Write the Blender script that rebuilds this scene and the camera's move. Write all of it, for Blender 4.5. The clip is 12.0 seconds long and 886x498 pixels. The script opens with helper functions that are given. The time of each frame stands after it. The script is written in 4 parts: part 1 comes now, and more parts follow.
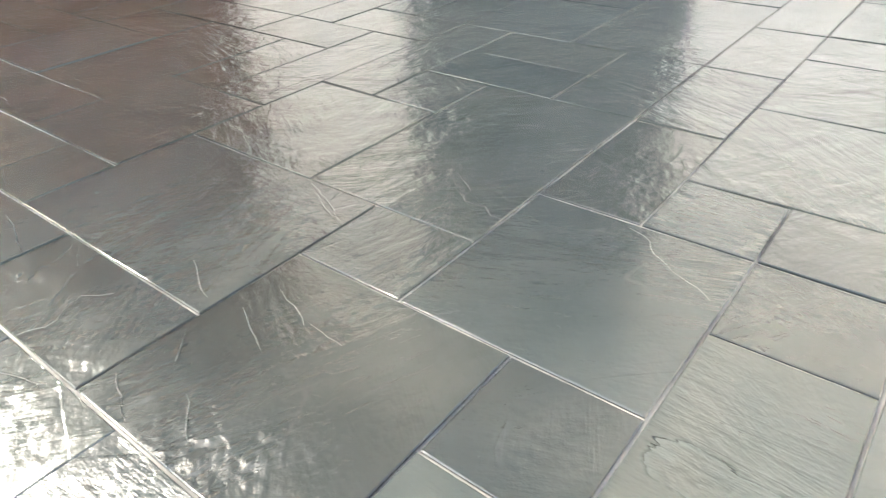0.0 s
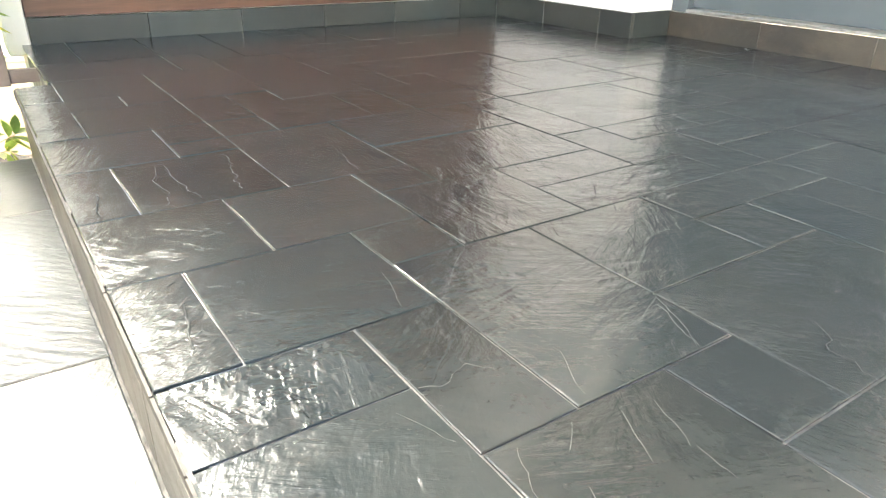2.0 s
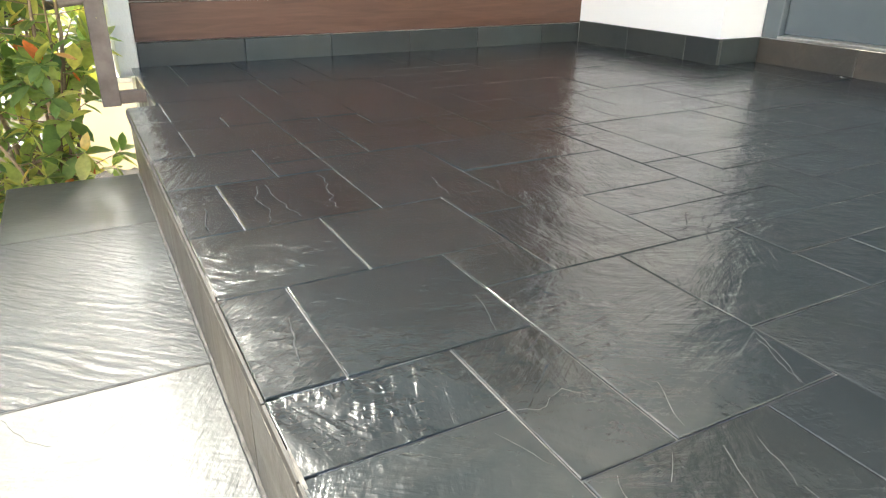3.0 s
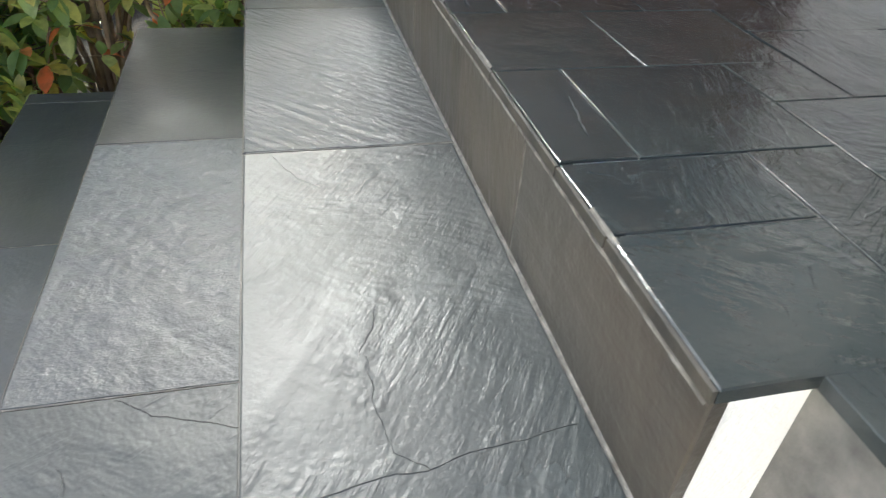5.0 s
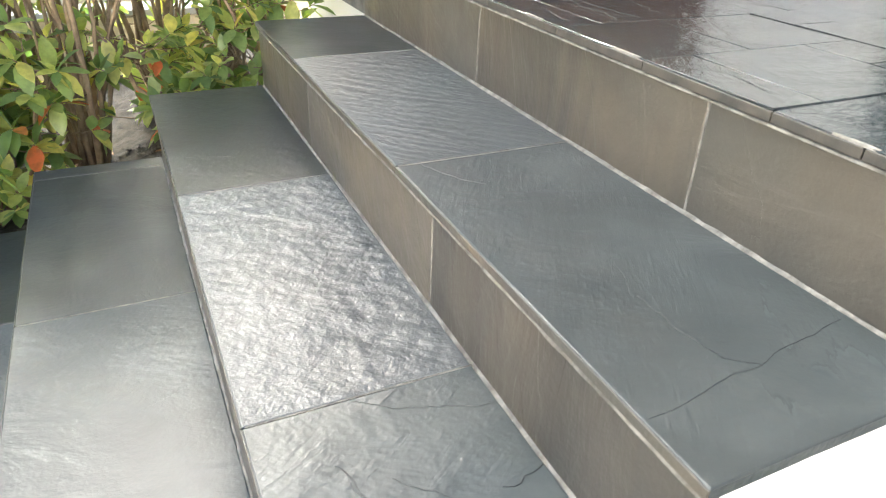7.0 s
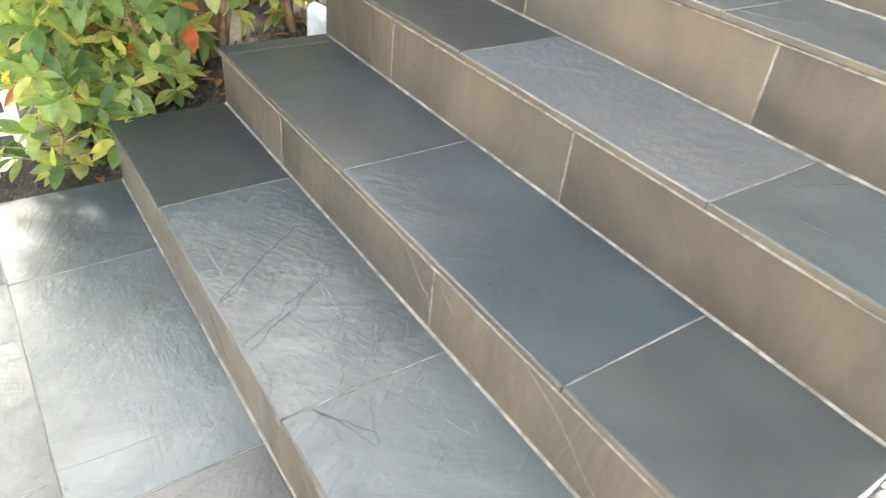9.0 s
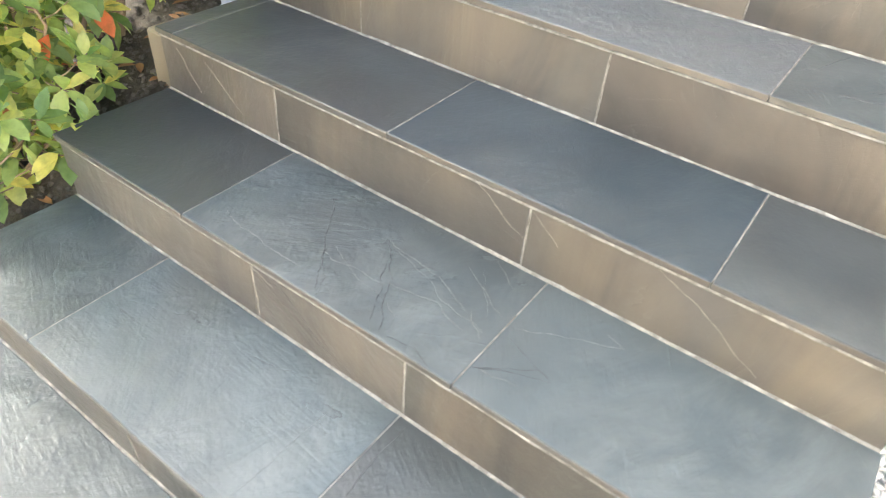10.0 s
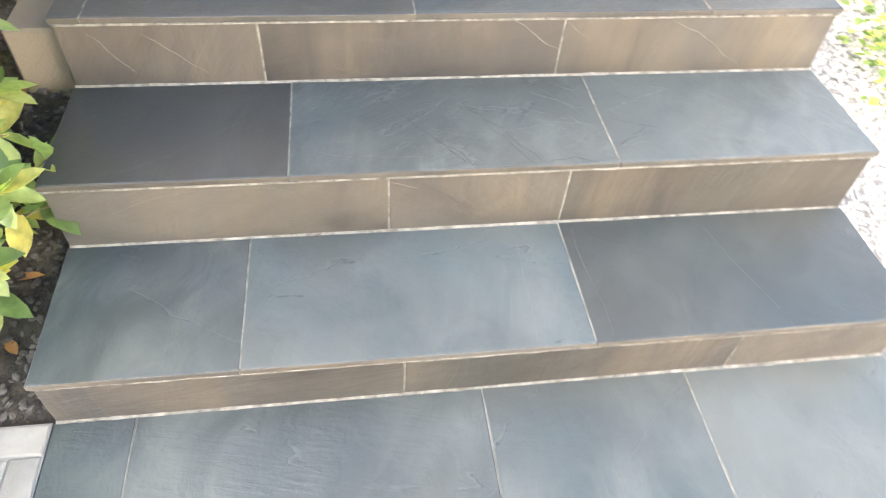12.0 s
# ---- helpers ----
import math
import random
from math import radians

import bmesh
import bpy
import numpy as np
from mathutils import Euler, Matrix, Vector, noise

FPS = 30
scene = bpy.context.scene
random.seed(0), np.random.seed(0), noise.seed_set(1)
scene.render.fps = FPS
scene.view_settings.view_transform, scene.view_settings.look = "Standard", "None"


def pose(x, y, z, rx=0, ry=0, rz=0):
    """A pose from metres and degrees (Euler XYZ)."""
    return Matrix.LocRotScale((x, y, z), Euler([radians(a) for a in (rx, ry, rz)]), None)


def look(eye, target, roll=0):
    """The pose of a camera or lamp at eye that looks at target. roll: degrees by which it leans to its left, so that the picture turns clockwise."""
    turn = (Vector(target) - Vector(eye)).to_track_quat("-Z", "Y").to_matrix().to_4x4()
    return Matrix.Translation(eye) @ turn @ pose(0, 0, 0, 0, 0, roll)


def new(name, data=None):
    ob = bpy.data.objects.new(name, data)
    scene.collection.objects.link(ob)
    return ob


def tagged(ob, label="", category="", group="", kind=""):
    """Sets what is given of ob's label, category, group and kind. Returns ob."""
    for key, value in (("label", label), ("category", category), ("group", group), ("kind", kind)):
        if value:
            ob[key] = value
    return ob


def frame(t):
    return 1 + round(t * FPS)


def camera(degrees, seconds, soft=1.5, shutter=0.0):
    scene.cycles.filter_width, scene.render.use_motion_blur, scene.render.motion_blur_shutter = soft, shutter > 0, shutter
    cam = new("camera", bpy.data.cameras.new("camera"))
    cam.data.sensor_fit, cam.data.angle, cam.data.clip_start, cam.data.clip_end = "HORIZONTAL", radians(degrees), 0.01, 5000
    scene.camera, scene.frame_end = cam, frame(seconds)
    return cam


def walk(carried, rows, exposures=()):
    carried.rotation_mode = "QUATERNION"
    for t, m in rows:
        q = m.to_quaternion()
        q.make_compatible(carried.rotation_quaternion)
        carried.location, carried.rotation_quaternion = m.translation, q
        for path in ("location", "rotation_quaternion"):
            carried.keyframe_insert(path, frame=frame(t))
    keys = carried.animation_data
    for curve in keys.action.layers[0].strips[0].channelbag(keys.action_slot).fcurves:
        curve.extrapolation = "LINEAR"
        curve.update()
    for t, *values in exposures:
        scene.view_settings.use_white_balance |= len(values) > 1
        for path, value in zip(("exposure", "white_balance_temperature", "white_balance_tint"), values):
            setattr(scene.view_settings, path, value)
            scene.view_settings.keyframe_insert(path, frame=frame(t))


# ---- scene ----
cam = camera(66.6, 12.0, soft=1.15, shutter=0.22)
PATH = [
    (0, 0.0886, -1.2591, 0.3158, 56.2044, 2.2862, -51.7517),
    (0.5, 0.0599, -1.2200, 0.3304, 58.3891, 1.8696, -45.9927),
    (1, 0.0128, -1.1859, 0.3232, 60.5605, 0.3423, -40.7465),
    (1.5, -0.0237, -1.1641, 0.3299, 62.2569, -0.0510, -36.9236),
    (2, -0.0564, -1.1503, 0.3414, 64.4390, -1.0463, -34.0050),
    (2.5, -0.0790, -1.1460, 0.3509, 66.4833, 0.1097, -29.7972),
    (2.7, -0.0846, -1.1468, 0.3520, 67.0822, 0.0233, -28.7492),
    (4.3, -0.1272, -1.1224, 0.2925, 55.5104, -2.6704, -22.3016),
    (4.5, -0.1487, -1.1144, 0.2815, 55.3316, -2.9699, -19.2589),
    (5, -0.2230, -1.1230, 0.2790, 53.0500, -3.4100, -12.8700),
    (5.5, -0.2890, -1.1310, 0.2615, 51.1400, -1.5000, -11.8500),
    (6, -0.3610, -1.1540, 0.2690, 56.0000, -1.7500, -18.2000),
    (6.5, -0.4485, -1.1560, 0.2300, 59.3100, -3.3600, -20.4500),
    (6.7, -0.5020, -1.1196, 0.2122, 59.7580, -2.7822, -21.8642),
    (8.3, -1.0106, -1.1124, 0.2073, 57.0091, -3.3032, -35.4401),
    (8.5, -1.0913, -1.1167, 0.2000, 56.7033, -3.7131, -34.2436),
    (9, -1.3139, -0.9884, 0.1405, 53.7432, -5.1962, -33.9823),
    (9.5, -1.4489, -0.8335, 0.1351, 49.0586, -1.4577, -38.8040),
    (10, -1.6220, -0.7006, 0.1410, 49.6546, -3.8049, -53.5512),
    (10.5, -1.8591, -0.5014, 0.1713, 46.9541, -4.9103, -56.7677),
    (11, -1.9192, -0.2493, 0.1348, 44.3759, -2.9146, -68.3792),
    (11.5, -1.9084, -0.0669, 0.1492, 42.3601, -2.5213, -81.4370),
    (12, -1.9851, 0.0923, 0.1732, 41.8082, -3.2455, -97.2207),
]
EXPOSURES = [(t, e, k, 5 if t < 8 else 7 if t < 10 else 8 if t < 11 else 11) for t, e, k in ((0.0, 3.62, 6450), (1.0, 3.65, 6450), (2.0, 3.3, 6450), (2.7, 2.95, 6350), (4.3, 1.8, 5850), (5.5, 1.85, 5750), (6.5, 2.45, 5900), (8.3, 3.3, 6300), (9.5, 3.25, 6280), (10.5, 3.67, 6400), (12.0, 3.62, 6480))]
walk(cam, [(row[0], pose(*row[1:])) for row in PATH], EXPOSURES)

# ---- light ----
SUN_AZ, SUN_EL = radians(-6), radians(36)      # clockwise from +y; above the horizon
world = bpy.data.worlds.new("world")
scene.world = world
world.use_nodes = True
wn = world.node_tree
sky = wn.nodes.new("ShaderNodeTexSky")
sky.sky_type, sky.sun_disc = "NISHITA", False
sky.sun_elevation, sky.sun_rotation = SUN_EL, SUN_AZ
sky.air_density, sky.dust_density = 1.0, 6.0
wn.links.new(sky.outputs[0], wn.nodes["Background"].inputs[0])
wn.nodes["Background"].inputs[1].default_value = 0.10
sun = new("sun", bpy.data.lights.new("sun", "SUN"))
sun.data.energy, sun.data.angle, sun.data.color = 5.0, radians(13), (1.0, 0.93, 0.82)
sun_dir = Vector((math.sin(SUN_AZ) * math.cos(SUN_EL), math.cos(SUN_AZ) * math.cos(SUN_EL), math.sin(SUN_EL)))
sun.matrix_world = look(sun_dir * 20, (0, 0, 0))


# ---- materials ----
class Nodes:
    """A short way to write node trees."""

    def __init__(self, name):
        self.mat = bpy.data.materials.new(name)
        self.mat.use_nodes = True
        self.tree = self.mat.node_tree
        self.bsdf = self.tree.nodes["Principled BSDF"]

    def put(self, socket, value):
        if hasattr(value, "is_output"):
            self.tree.links.new(value, socket)
        else:
            socket.default_value = value

    def add(self, kind, out=0, props=(), **inputs):
        n = self.tree.nodes.new("ShaderNode" + kind)
        for key, value in props:
            if key == "operation":
                n.operation = value
            elif key == "blend":
                n.data_type, n.blend_type = "RGBA", value
            elif key == "rotation":
                n.rotation_type = value
            elif key == "feature":
                n.feature = value
        for key, value in inputs.items():
            k = int(key[1:]) if key[0] == "i" and key[1:].isdigit() else key
            self.put(n.inputs[k], value)
        return n.outputs[out]

    def math(self, op, a, b=0.0, c=0.0):
        return self.add("Math", props=[("operation", op)], i0=a, i1=b, i2=c)

    def mix(self, f, a, b, blend="MIX"):
        return self.add("Mix", 2, props=[("blend", blend)], i0=f, i6=a, i7=b)

    def noise(self, vec, scale, detail=4.0, rough=0.55, distort=0.0):
        return self.add("TexNoise", Vector=vec, Scale=scale, Detail=detail, Roughness=rough, Distortion=distort)

    def ramp(self, value, stops):
        n = self.tree.nodes.new("ShaderNodeValToRGB")
        while len(n.color_ramp.elements) < len(stops):
            n.color_ramp.elements.new(0.5)
        for e, (p, c) in zip(n.color_ramp.elements, stops):
            e.position, e.color = p, (c, c, c, 1) if isinstance(c, (int, float)) else (*c, 1)
        self.tree.links.new(value, n.inputs[0])
        return n.outputs[0]

    def bump(self, height, strength, distance):
        self.put(self.bsdf.inputs["Normal"], self.add("Bump", Height=height, Strength=strength, Distance=distance))

    def set(self, **inputs):
        for key, value in inputs.items():
            self.put(self.bsdf.inputs[key.replace("_", " ")], value)
        return self.mat


def local(n, spread=40.0):
    """Coordinates of the object, shifted and turned by its own random number."""
    rnd = n.add("ObjectInfo", 5)
    co = n.add("TexCoord", 3)
    sh = n.add("VectorMath", props=[("operation", "ADD")], i0=co, i1=n.add("CombineXYZ", X=n.math("MULTIPLY", rnd, spread), Y=n.math("MULTIPLY", rnd, spread * 1.7), Z=n.math("MULTIPLY", rnd, 9.0)))
    rot = n.add("VectorRotate", props=[("rotation", "Z_AXIS")], Vector=sh, Angle=n.math("MULTIPLY", rnd, 61.0))
    return rnd, co, rot


def slate(name, dark, light, tint, rough=(0.24, 0.42), relief=1.0, grain=0.4, ribs=0.0, veins=1.0, ledge=0.4, feather=None, flow=(5.0, 16.0, 1.0), cleave=0.0, coat=0.0):
    n = Nodes(name)
    rnd, co, p = local(n)
    streak = n.add("VectorMath", props=[("operation", "MULTIPLY")], i0=p, i1=(1.0, 0.28, 1.0))
    big = n.noise(p, 3.5, 5, 0.6, 0.6)
    mid = n.noise(streak, 13.0, 6, 0.6, 0.8)
    fine = n.noise(p, 170.0, 3, 0.6)
    tone = n.math("ADD", n.math("MULTIPLY", big, 0.82), n.math("MULTIPLY", mid, 0.18))
    col = n.mix(n.ramp(tone, [(0.27, 0.0), (0.76, 1.0)]), (*dark, 1), (*light, 1))
    col = n.mix(n.ramp(n.noise(p, 1.7, 3), [(0.45, 0.0), (0.7, 0.55)]), col, (*tint, 1))
    hue = n.noise(n.add("VectorMath", props=[("operation", "ADD")], i0=streak, i1=(31.0, 7.0, 3.0)), 3.0, 4, 0.6, 0.5)
    col = n.mix(n.ramp(hue, [(0.50, 0.0), (0.75, 0.4)]), col, (light[0] * 0.84, light[1] * 1.05, light[2] * 1.14, 1))
    col = n.mix(n.ramp(hue, [(0.25, 0.4), (0.48, 0.0)]), col, (light[0] * 1.10, light[1] * 0.95, light[2] * 0.84, 1))
    shade = n.math("MULTIPLY_ADD", n.math("FRACT", n.math("MULTIPLY", rnd, 7.3)), 0.46, 0.77)
    col = n.mix(1.0, col, n.add("CombineXYZ", X=shade, Y=shade, Z=shade), "MULTIPLY")
    crack = n.math("ABSOLUTE", n.math("SUBTRACT", n.noise(streak, 4.2, 3, 0.5, 1.2), 0.5))
    vein = n.math("MULTIPLY", n.ramp(crack, [(0.0, 1.0), (0.0035, 0.0)]), n.ramp(n.noise(p, 7.0, 2), [(0.55, 0.0), (0.68, veins)]))
    col = n.mix(n.math("MULTIPLY", vein, 0.4), col, (0.42, 0.41, 0.38, 1))
    cloud = 0.0
    if feather:
        turned = n.add("VectorRotate", props=[("rotation", "Z_AXIS")], Vector=co, Angle=n.math("MULTIPLY_ADD", rnd, 0.7, -0.1))
        if flow[2] > 1.0:
            turned = n.add("VectorRotate", props=[("rotation", "X_AXIS")], Vector=co, Angle=n.math("MULTIPLY_ADD", rnd, 1.0, 0.15))
        moved = n.add("VectorMath", props=[("operation", "ADD")], i0=n.add("VectorMath", props=[("operation", "MULTIPLY")], i0=turned, i1=flow), i1=n.add("CombineXYZ", X=n.math("MULTIPLY", rnd, 50.0), Y=n.math("MULTIPLY", rnd, 87.0), Z=3.0))
        patch = n.ramp(n.noise(p, 4.0, 2, 0.5), [(0.38, 0.15), (0.62, 1.0)])
        cloud = n.math("MULTIPLY", n.ramp(n.noise(moved, 1.0, 4, 0.62, 0.8), [(0.38, 0.0), (0.72, 0.9)]), patch)
        col = n.mix(cloud, col, (*feather, 1))
    terrace = 0.0
    if cleave:
        lean = n.add("VectorRotate", props=[("rotation", "Z_AXIS")], Vector=co, Angle=n.math("MULTIPLY_ADD", rnd, 2.4, -1.2))
        drift = n.add("CombineXYZ", X=n.math("MULTIPLY", rnd, 71.0), Y=n.math("MULTIPLY", rnd, 33.0), Z=n.math("MULTIPLY", rnd, 5.0))
        along = n.add("VectorMath", props=[("operation", "ADD")], i0=n.add("VectorMath", props=[("operation", "MULTIPLY")], i0=lean, i1=(3.4, 0.9, 1.0)), i1=drift)
        sheets = n.noise(along, 1.0, 8, 0.50, 0.0)
        saw = n.math("FRACT", n.math("MULTIPLY", sheets, 4.0))
        broken = n.ramp(n.noise(p, 9.0, 4, 0.6), [(0.46, 0.0), (0.56, 1.0)])
        combed = n.noise(n.add("VectorMath", props=[("operation", "ADD")], i0=n.add("VectorMath", props=[("operation", "MULTIPLY")], i0=lean, i1=(95.0, 13.0, 20.0)), i1=drift), 1.0, 4, 0.6, 0.5)
        terrace = n.math("ADD", n.math("MULTIPLY", n.math("SUBTRACT", saw, 0.5), n.math("MULTIPLY", broken, 0.45)), n.math("MULTIPLY", combed, n.math("MULTIPLY_ADD", broken, 0.55, 0.18)))
        rim = n.math("MULTIPLY", n.ramp(saw, [(0.972, 0.0), (0.990, min(0.22, cleave * 0.25))]), broken)
        col = n.mix(rim, col, (light[0] * 1.9, light[1] * 1.9, light[2] * 1.9, 1))
        pit = n.math("MULTIPLY", n.ramp(saw, [(0.004, min(0.6, cleave * 0.7)), (0.012, 0.0)]), broken)
        col = n.mix(pit, col, (dark[0] * 0.5, dark[1] * 0.5, dark[2] * 0.5, 1))
    if relief > 0.3:
        speck = n.ramp(n.noise(co, 260.0, 1, 0.5), [(0.80, 0.0), (0.85, 0.5)])
        col = n.mix(speck, col, (0.35, 0.35, 0.34, 1))
    n.put(n.bsdf.inputs["Base Color"], col)
    n.put(n.bsdf.inputs["Roughness"], n.add("MapRange", Value=n.math("ADD", n.math("MULTIPLY", mid, 0.85), n.math("MULTIPLY", fine, 0.15)), i1=0.2, i2=0.8, i3=rough[0], i4=rough[1]))
    ledges = n.ramp(n.noise(streak, 5.0, 2, 0.5, 1.0), [(0.30, 0.0), (0.40, 0.10), (0.41, 0.3), (0.50, 0.38), (0.507, 0.62), (0.58, 0.7), (0.59, 0.85), (0.7, 1.0)])
    h = n.math("MULTIPLY", mid, 1.1 * relief)
    if relief > 0.3:
        h = n.math("ADD", n.math("MULTIPLY", ledges, ledge * relief), h)
    h = n.math("ADD", h, n.math("MULTIPLY", n.noise(p, 7.0, 2, 0.5, 0.4), 1.9 * relief))
    h = n.math("ADD", h, n.math("MULTIPLY", n.noise(p, 34.0 if grain > 1.0 else 75.0, 5, 0.6), grain))
    h = n.math("ADD", h, n.math("MULTIPLY", fine, 0.16 if relief > 0.3 else 0.02))
    if cleave:
        h = n.math("ADD", h, n.math("MULTIPLY", terrace, cleave))
    h = n.math("SUBTRACT", n.math("ADD", h, n.math("MULTIPLY", cloud, 0.9 * relief)), n.math("MULTIPLY", vein, 0.25))
    if ribs:
        turned = n.add("VectorRotate", props=[("rotation", "Z_AXIS")], Vector=co, Angle=0.74)
        w = n.noise(n.add("VectorMath", props=[("operation", "MULTIPLY")], i0=turned, i1=(8.0, 52.0, 1.0)), 1.6, 5, 0.65, 0.8)
        h = n.math("ADD", h, n.math("MULTIPLY", w, ribs))
    n.bump(h, 1.0, 0.0022)
    return n.set(IOR=1.52, Coat_Weight=coat, Coat_Roughness=0.16)


def plaster(name, colour, dirt=0.25, grain=1.0):
    n = Nodes(name)
    co = n.add("TexCoord", 3)
    stain = n.ramp(n.noise(co, 2.3, 6, 0.65), [(0.45, 0.0), (0.75, dirt)])
    n.put(n.bsdf.inputs["Base Color"], n.mix(stain, (*colour, 1), (colour[0] * 0.6, colour[1] * 0.56, colour[2] * 0.48, 1)))
    n.bump(n.math("ADD", n.noise(co, 160.0, 3, 0.7), n.math("MULTIPLY", n.noise(co, 30.0, 3), 0.5)), 0.6 * grain, 0.003)
    return n.set(Roughness=0.85)


def varied(name, a, b, scale, rough=0.7, bump=0.4, dist=0.003, metal=0.0, rnd=0.0, detail=5.0):
    n = Nodes(name)
    co = n.add("TexCoord", 3)
    f = n.ramp(n.noise(co, scale, detail, 0.6), [(0.35, 0.0), (0.68, 1.0)])
    col = n.mix(f, (*a, 1), (*b, 1))
    if rnd:
        s = n.math("MULTIPLY_ADD", n.add("ObjectInfo", 5), rnd, 1.0 - rnd / 2)
        col = n.mix(1.0, col, n.add("CombineXYZ", X=s, Y=s, Z=s), "MULTIPLY")
    n.put(n.bsdf.inputs["Base Color"], col)
    n.bump(n.noise(co, scale * 9, 4, 0.6), bump, dist)
    return n.set(Roughness=rough, Metallic=metal)


def wood():
    n = Nodes("stained_wood")
    rnd, co, p = local(n)
    rnd2 = n.add("CombineXYZ", X=n.math("MULTIPLY", rnd, 30.0), Y=n.math("MULTIPLY", rnd, 11.0), Z=0.0)
    g = n.add("VectorMath", props=[("operation", "MULTIPLY")], i0=n.add("VectorMath", props=[("operation", "ADD")], i0=co, i1=rnd2), i1=(1.0, 8.0, 12.0))
    grain = n.noise(g, 5.0, 7, 0.62, 0.7)
    col = n.mix(n.ramp(grain, [(0.3, 0.0), (0.7, 1.0)]), (0.066, 0.034, 0.022, 1), (0.108, 0.056, 0.036, 1))
    s = n.math("MULTIPLY_ADD", rnd, 0.35, 0.82)
    col = n.mix(1.0, col, n.add("CombineXYZ", X=s, Y=s, Z=s), "MULTIPLY")
    n.put(n.bsdf.inputs["Base Color"], col)
    n.bump(grain, 0.25, 0.002)
    return n.set(Roughness=0.38)


def leafy(name, stops):
    """Leaf colours that change from leaf to leaf."""
    n = Nodes(name)
    isl = n.add("NewGeometry", 8)
    col = n.ramp(isl, stops)
    co = n.add("TexCoord", 3)
    col = n.mix(n.ramp(n.noise(co, 45.0, 3), [(0.4, 0.0), (0.7, 0.35)]), col, (0.03, 0.06, 0.012, 1))
    n.put(n.bsdf.inputs["Base Color"], col)
    tr = n.tree.nodes.new("ShaderNodeBsdfTranslucent")
    n.put(tr.inputs[0], n.mix(1.0, col, (1.9, 1.9, 0.85, 1), "MULTIPLY"))
    mx = n.tree.nodes.new("ShaderNodeMixShader")
    mx.inputs[0].default_value = 0.55
    n.tree.links.new(n.bsdf.outputs[0], mx.inputs[1])
    n.tree.links.new(tr.outputs[0], mx.inputs[2])
    n.tree.links.new(mx.outputs[0], n.tree.nodes["Material Output"].inputs[0])
    return n.set(Roughness=0.32)


SLATE = slate("sealed_slate", (0.012, 0.017, 0.018), (0.042, 0.050, 0.052), (0.040, 0.045, 0.038), (0.14, 0.30), 1.0, 0.22, veins=0.1, feather=(0.052, 0.058, 0.055), flow=(4.0, 9.0, 1.0), cleave=0.9, coat=0.3)
SLATE_STEP = slate("sealed_step_slate", (0.035, 0.045, 0.049), (0.069, 0.083, 0.086), (0.090, 0.092, 0.082), (0.34, 0.50), 0.9, 0.16, veins=0.05, ledge=0.06, feather=(0.102, 0.116, 0.115), flow=(5.5, 10.0, 1.0), cleave=0.9)
SLATE_BLUE = slate("blue_step_slate", (0.019, 0.026, 0.031), (0.037, 0.047, 0.054), (0.034, 0.043, 0.048), (0.28, 0.40), 0.6, 0.13, veins=0.0, ledge=0.03, feather=(0.049, 0.060, 0.065), flow=(5.5, 10.0, 1.0), cleave=0.25)
SLATE_SMOOTH = slate("smooth_dark_slate", (0.021, 0.025, 0.027), (0.042, 0.048, 0.050), (0.040, 0.043, 0.040), (0.26, 0.38), 0.42, 0.12, veins=0.0, ledge=0.03, feather=(0.050, 0.056, 0.057), flow=(5.5, 10.0, 1.0), cleave=0.20)
SLATE_GREY = slate("grey_step_slate", (0.026, 0.032, 0.034), (0.052, 0.061, 0.062), (0.054, 0.058, 0.053), (0.33, 0.47), 0.55, 0.14, veins=0.05, ledge=0.05, feather=(0.068, 0.076, 0.075), flow=(5.5, 10.0, 1.0), cleave=0.7)
SLATE_ROUGH = slate("pitted_slate", (0.058, 0.065, 0.069), (0.098, 0.107, 0.112), (0.080, 0.090, 0.094), (0.28, 0.42), 1.2, 1.9, veins=0.0)
SLATE_RIBBED = slate("ribbed_slate", (0.035, 0.041, 0.043), (0.07, 0.078, 0.08), (0.06, 0.066, 0.066), (0.28, 0.40), 0.5, 0.15, ribs=2.2, veins=0.1)
# Riser slate: tan patches, with warm bounce light mixed into the brown.
SLATE_RISER = slate("brown_riser_slate", (0.036, 0.033, 0.029), (0.102, 0.090, 0.073), (0.074, 0.070, 0.066), (0.28, 0.46), 1.3, 0.25, veins=0.1, ledge=0.4, feather=(0.132, 0.106, 0.074), flow=(1.0, 7.0, 3.2), cleave=0.18)
SLATE_SKIRT = slate("dark_skirting_slate", (0.022, 0.027, 0.027), (0.050, 0.057, 0.055), (0.045, 0.050, 0.043), (0.3, 0.45), 0.3, 0.2, veins=0.0)
EDGE = varied("brown_slate_edge", (0.035, 0.033, 0.029), (0.080, 0.070, 0.056), 24.0, 0.6, 0.5, 0.001)
GROUT = varied("pale_grout", (0.10, 0.092, 0.078), (0.28, 0.262, 0.230), 45.0, 0.85, 0.6, 0.002)
GROUT_DARK = varied("grey_grout", (0.09, 0.09, 0.085), (0.26, 0.25, 0.23), 14.0, 0.85, 0.6, 0.002)
WHITE = plaster("white_plaster", (0.90, 0.885, 0.85), 0.10)
WHITE_WALL = plaster("white_wall_paint", (0.88, 0.875, 0.865), 0.04, 0.3)
BEIGE = plaster("beige_render", (0.50, 0.42, 0.29), 0.35)
WOOD = wood()
DOOR = varied("grey_door_paint", (0.105, 0.128, 0.138), (0.120, 0.142, 0.152), 6.0, 0.38, 0.08, 0.001)
ALU = varied("brushed_aluminium", (0.55, 0.55, 0.55), (0.72, 0.72, 0.72), 60.0, 0.32, 0.1, 0.001, 1.0)
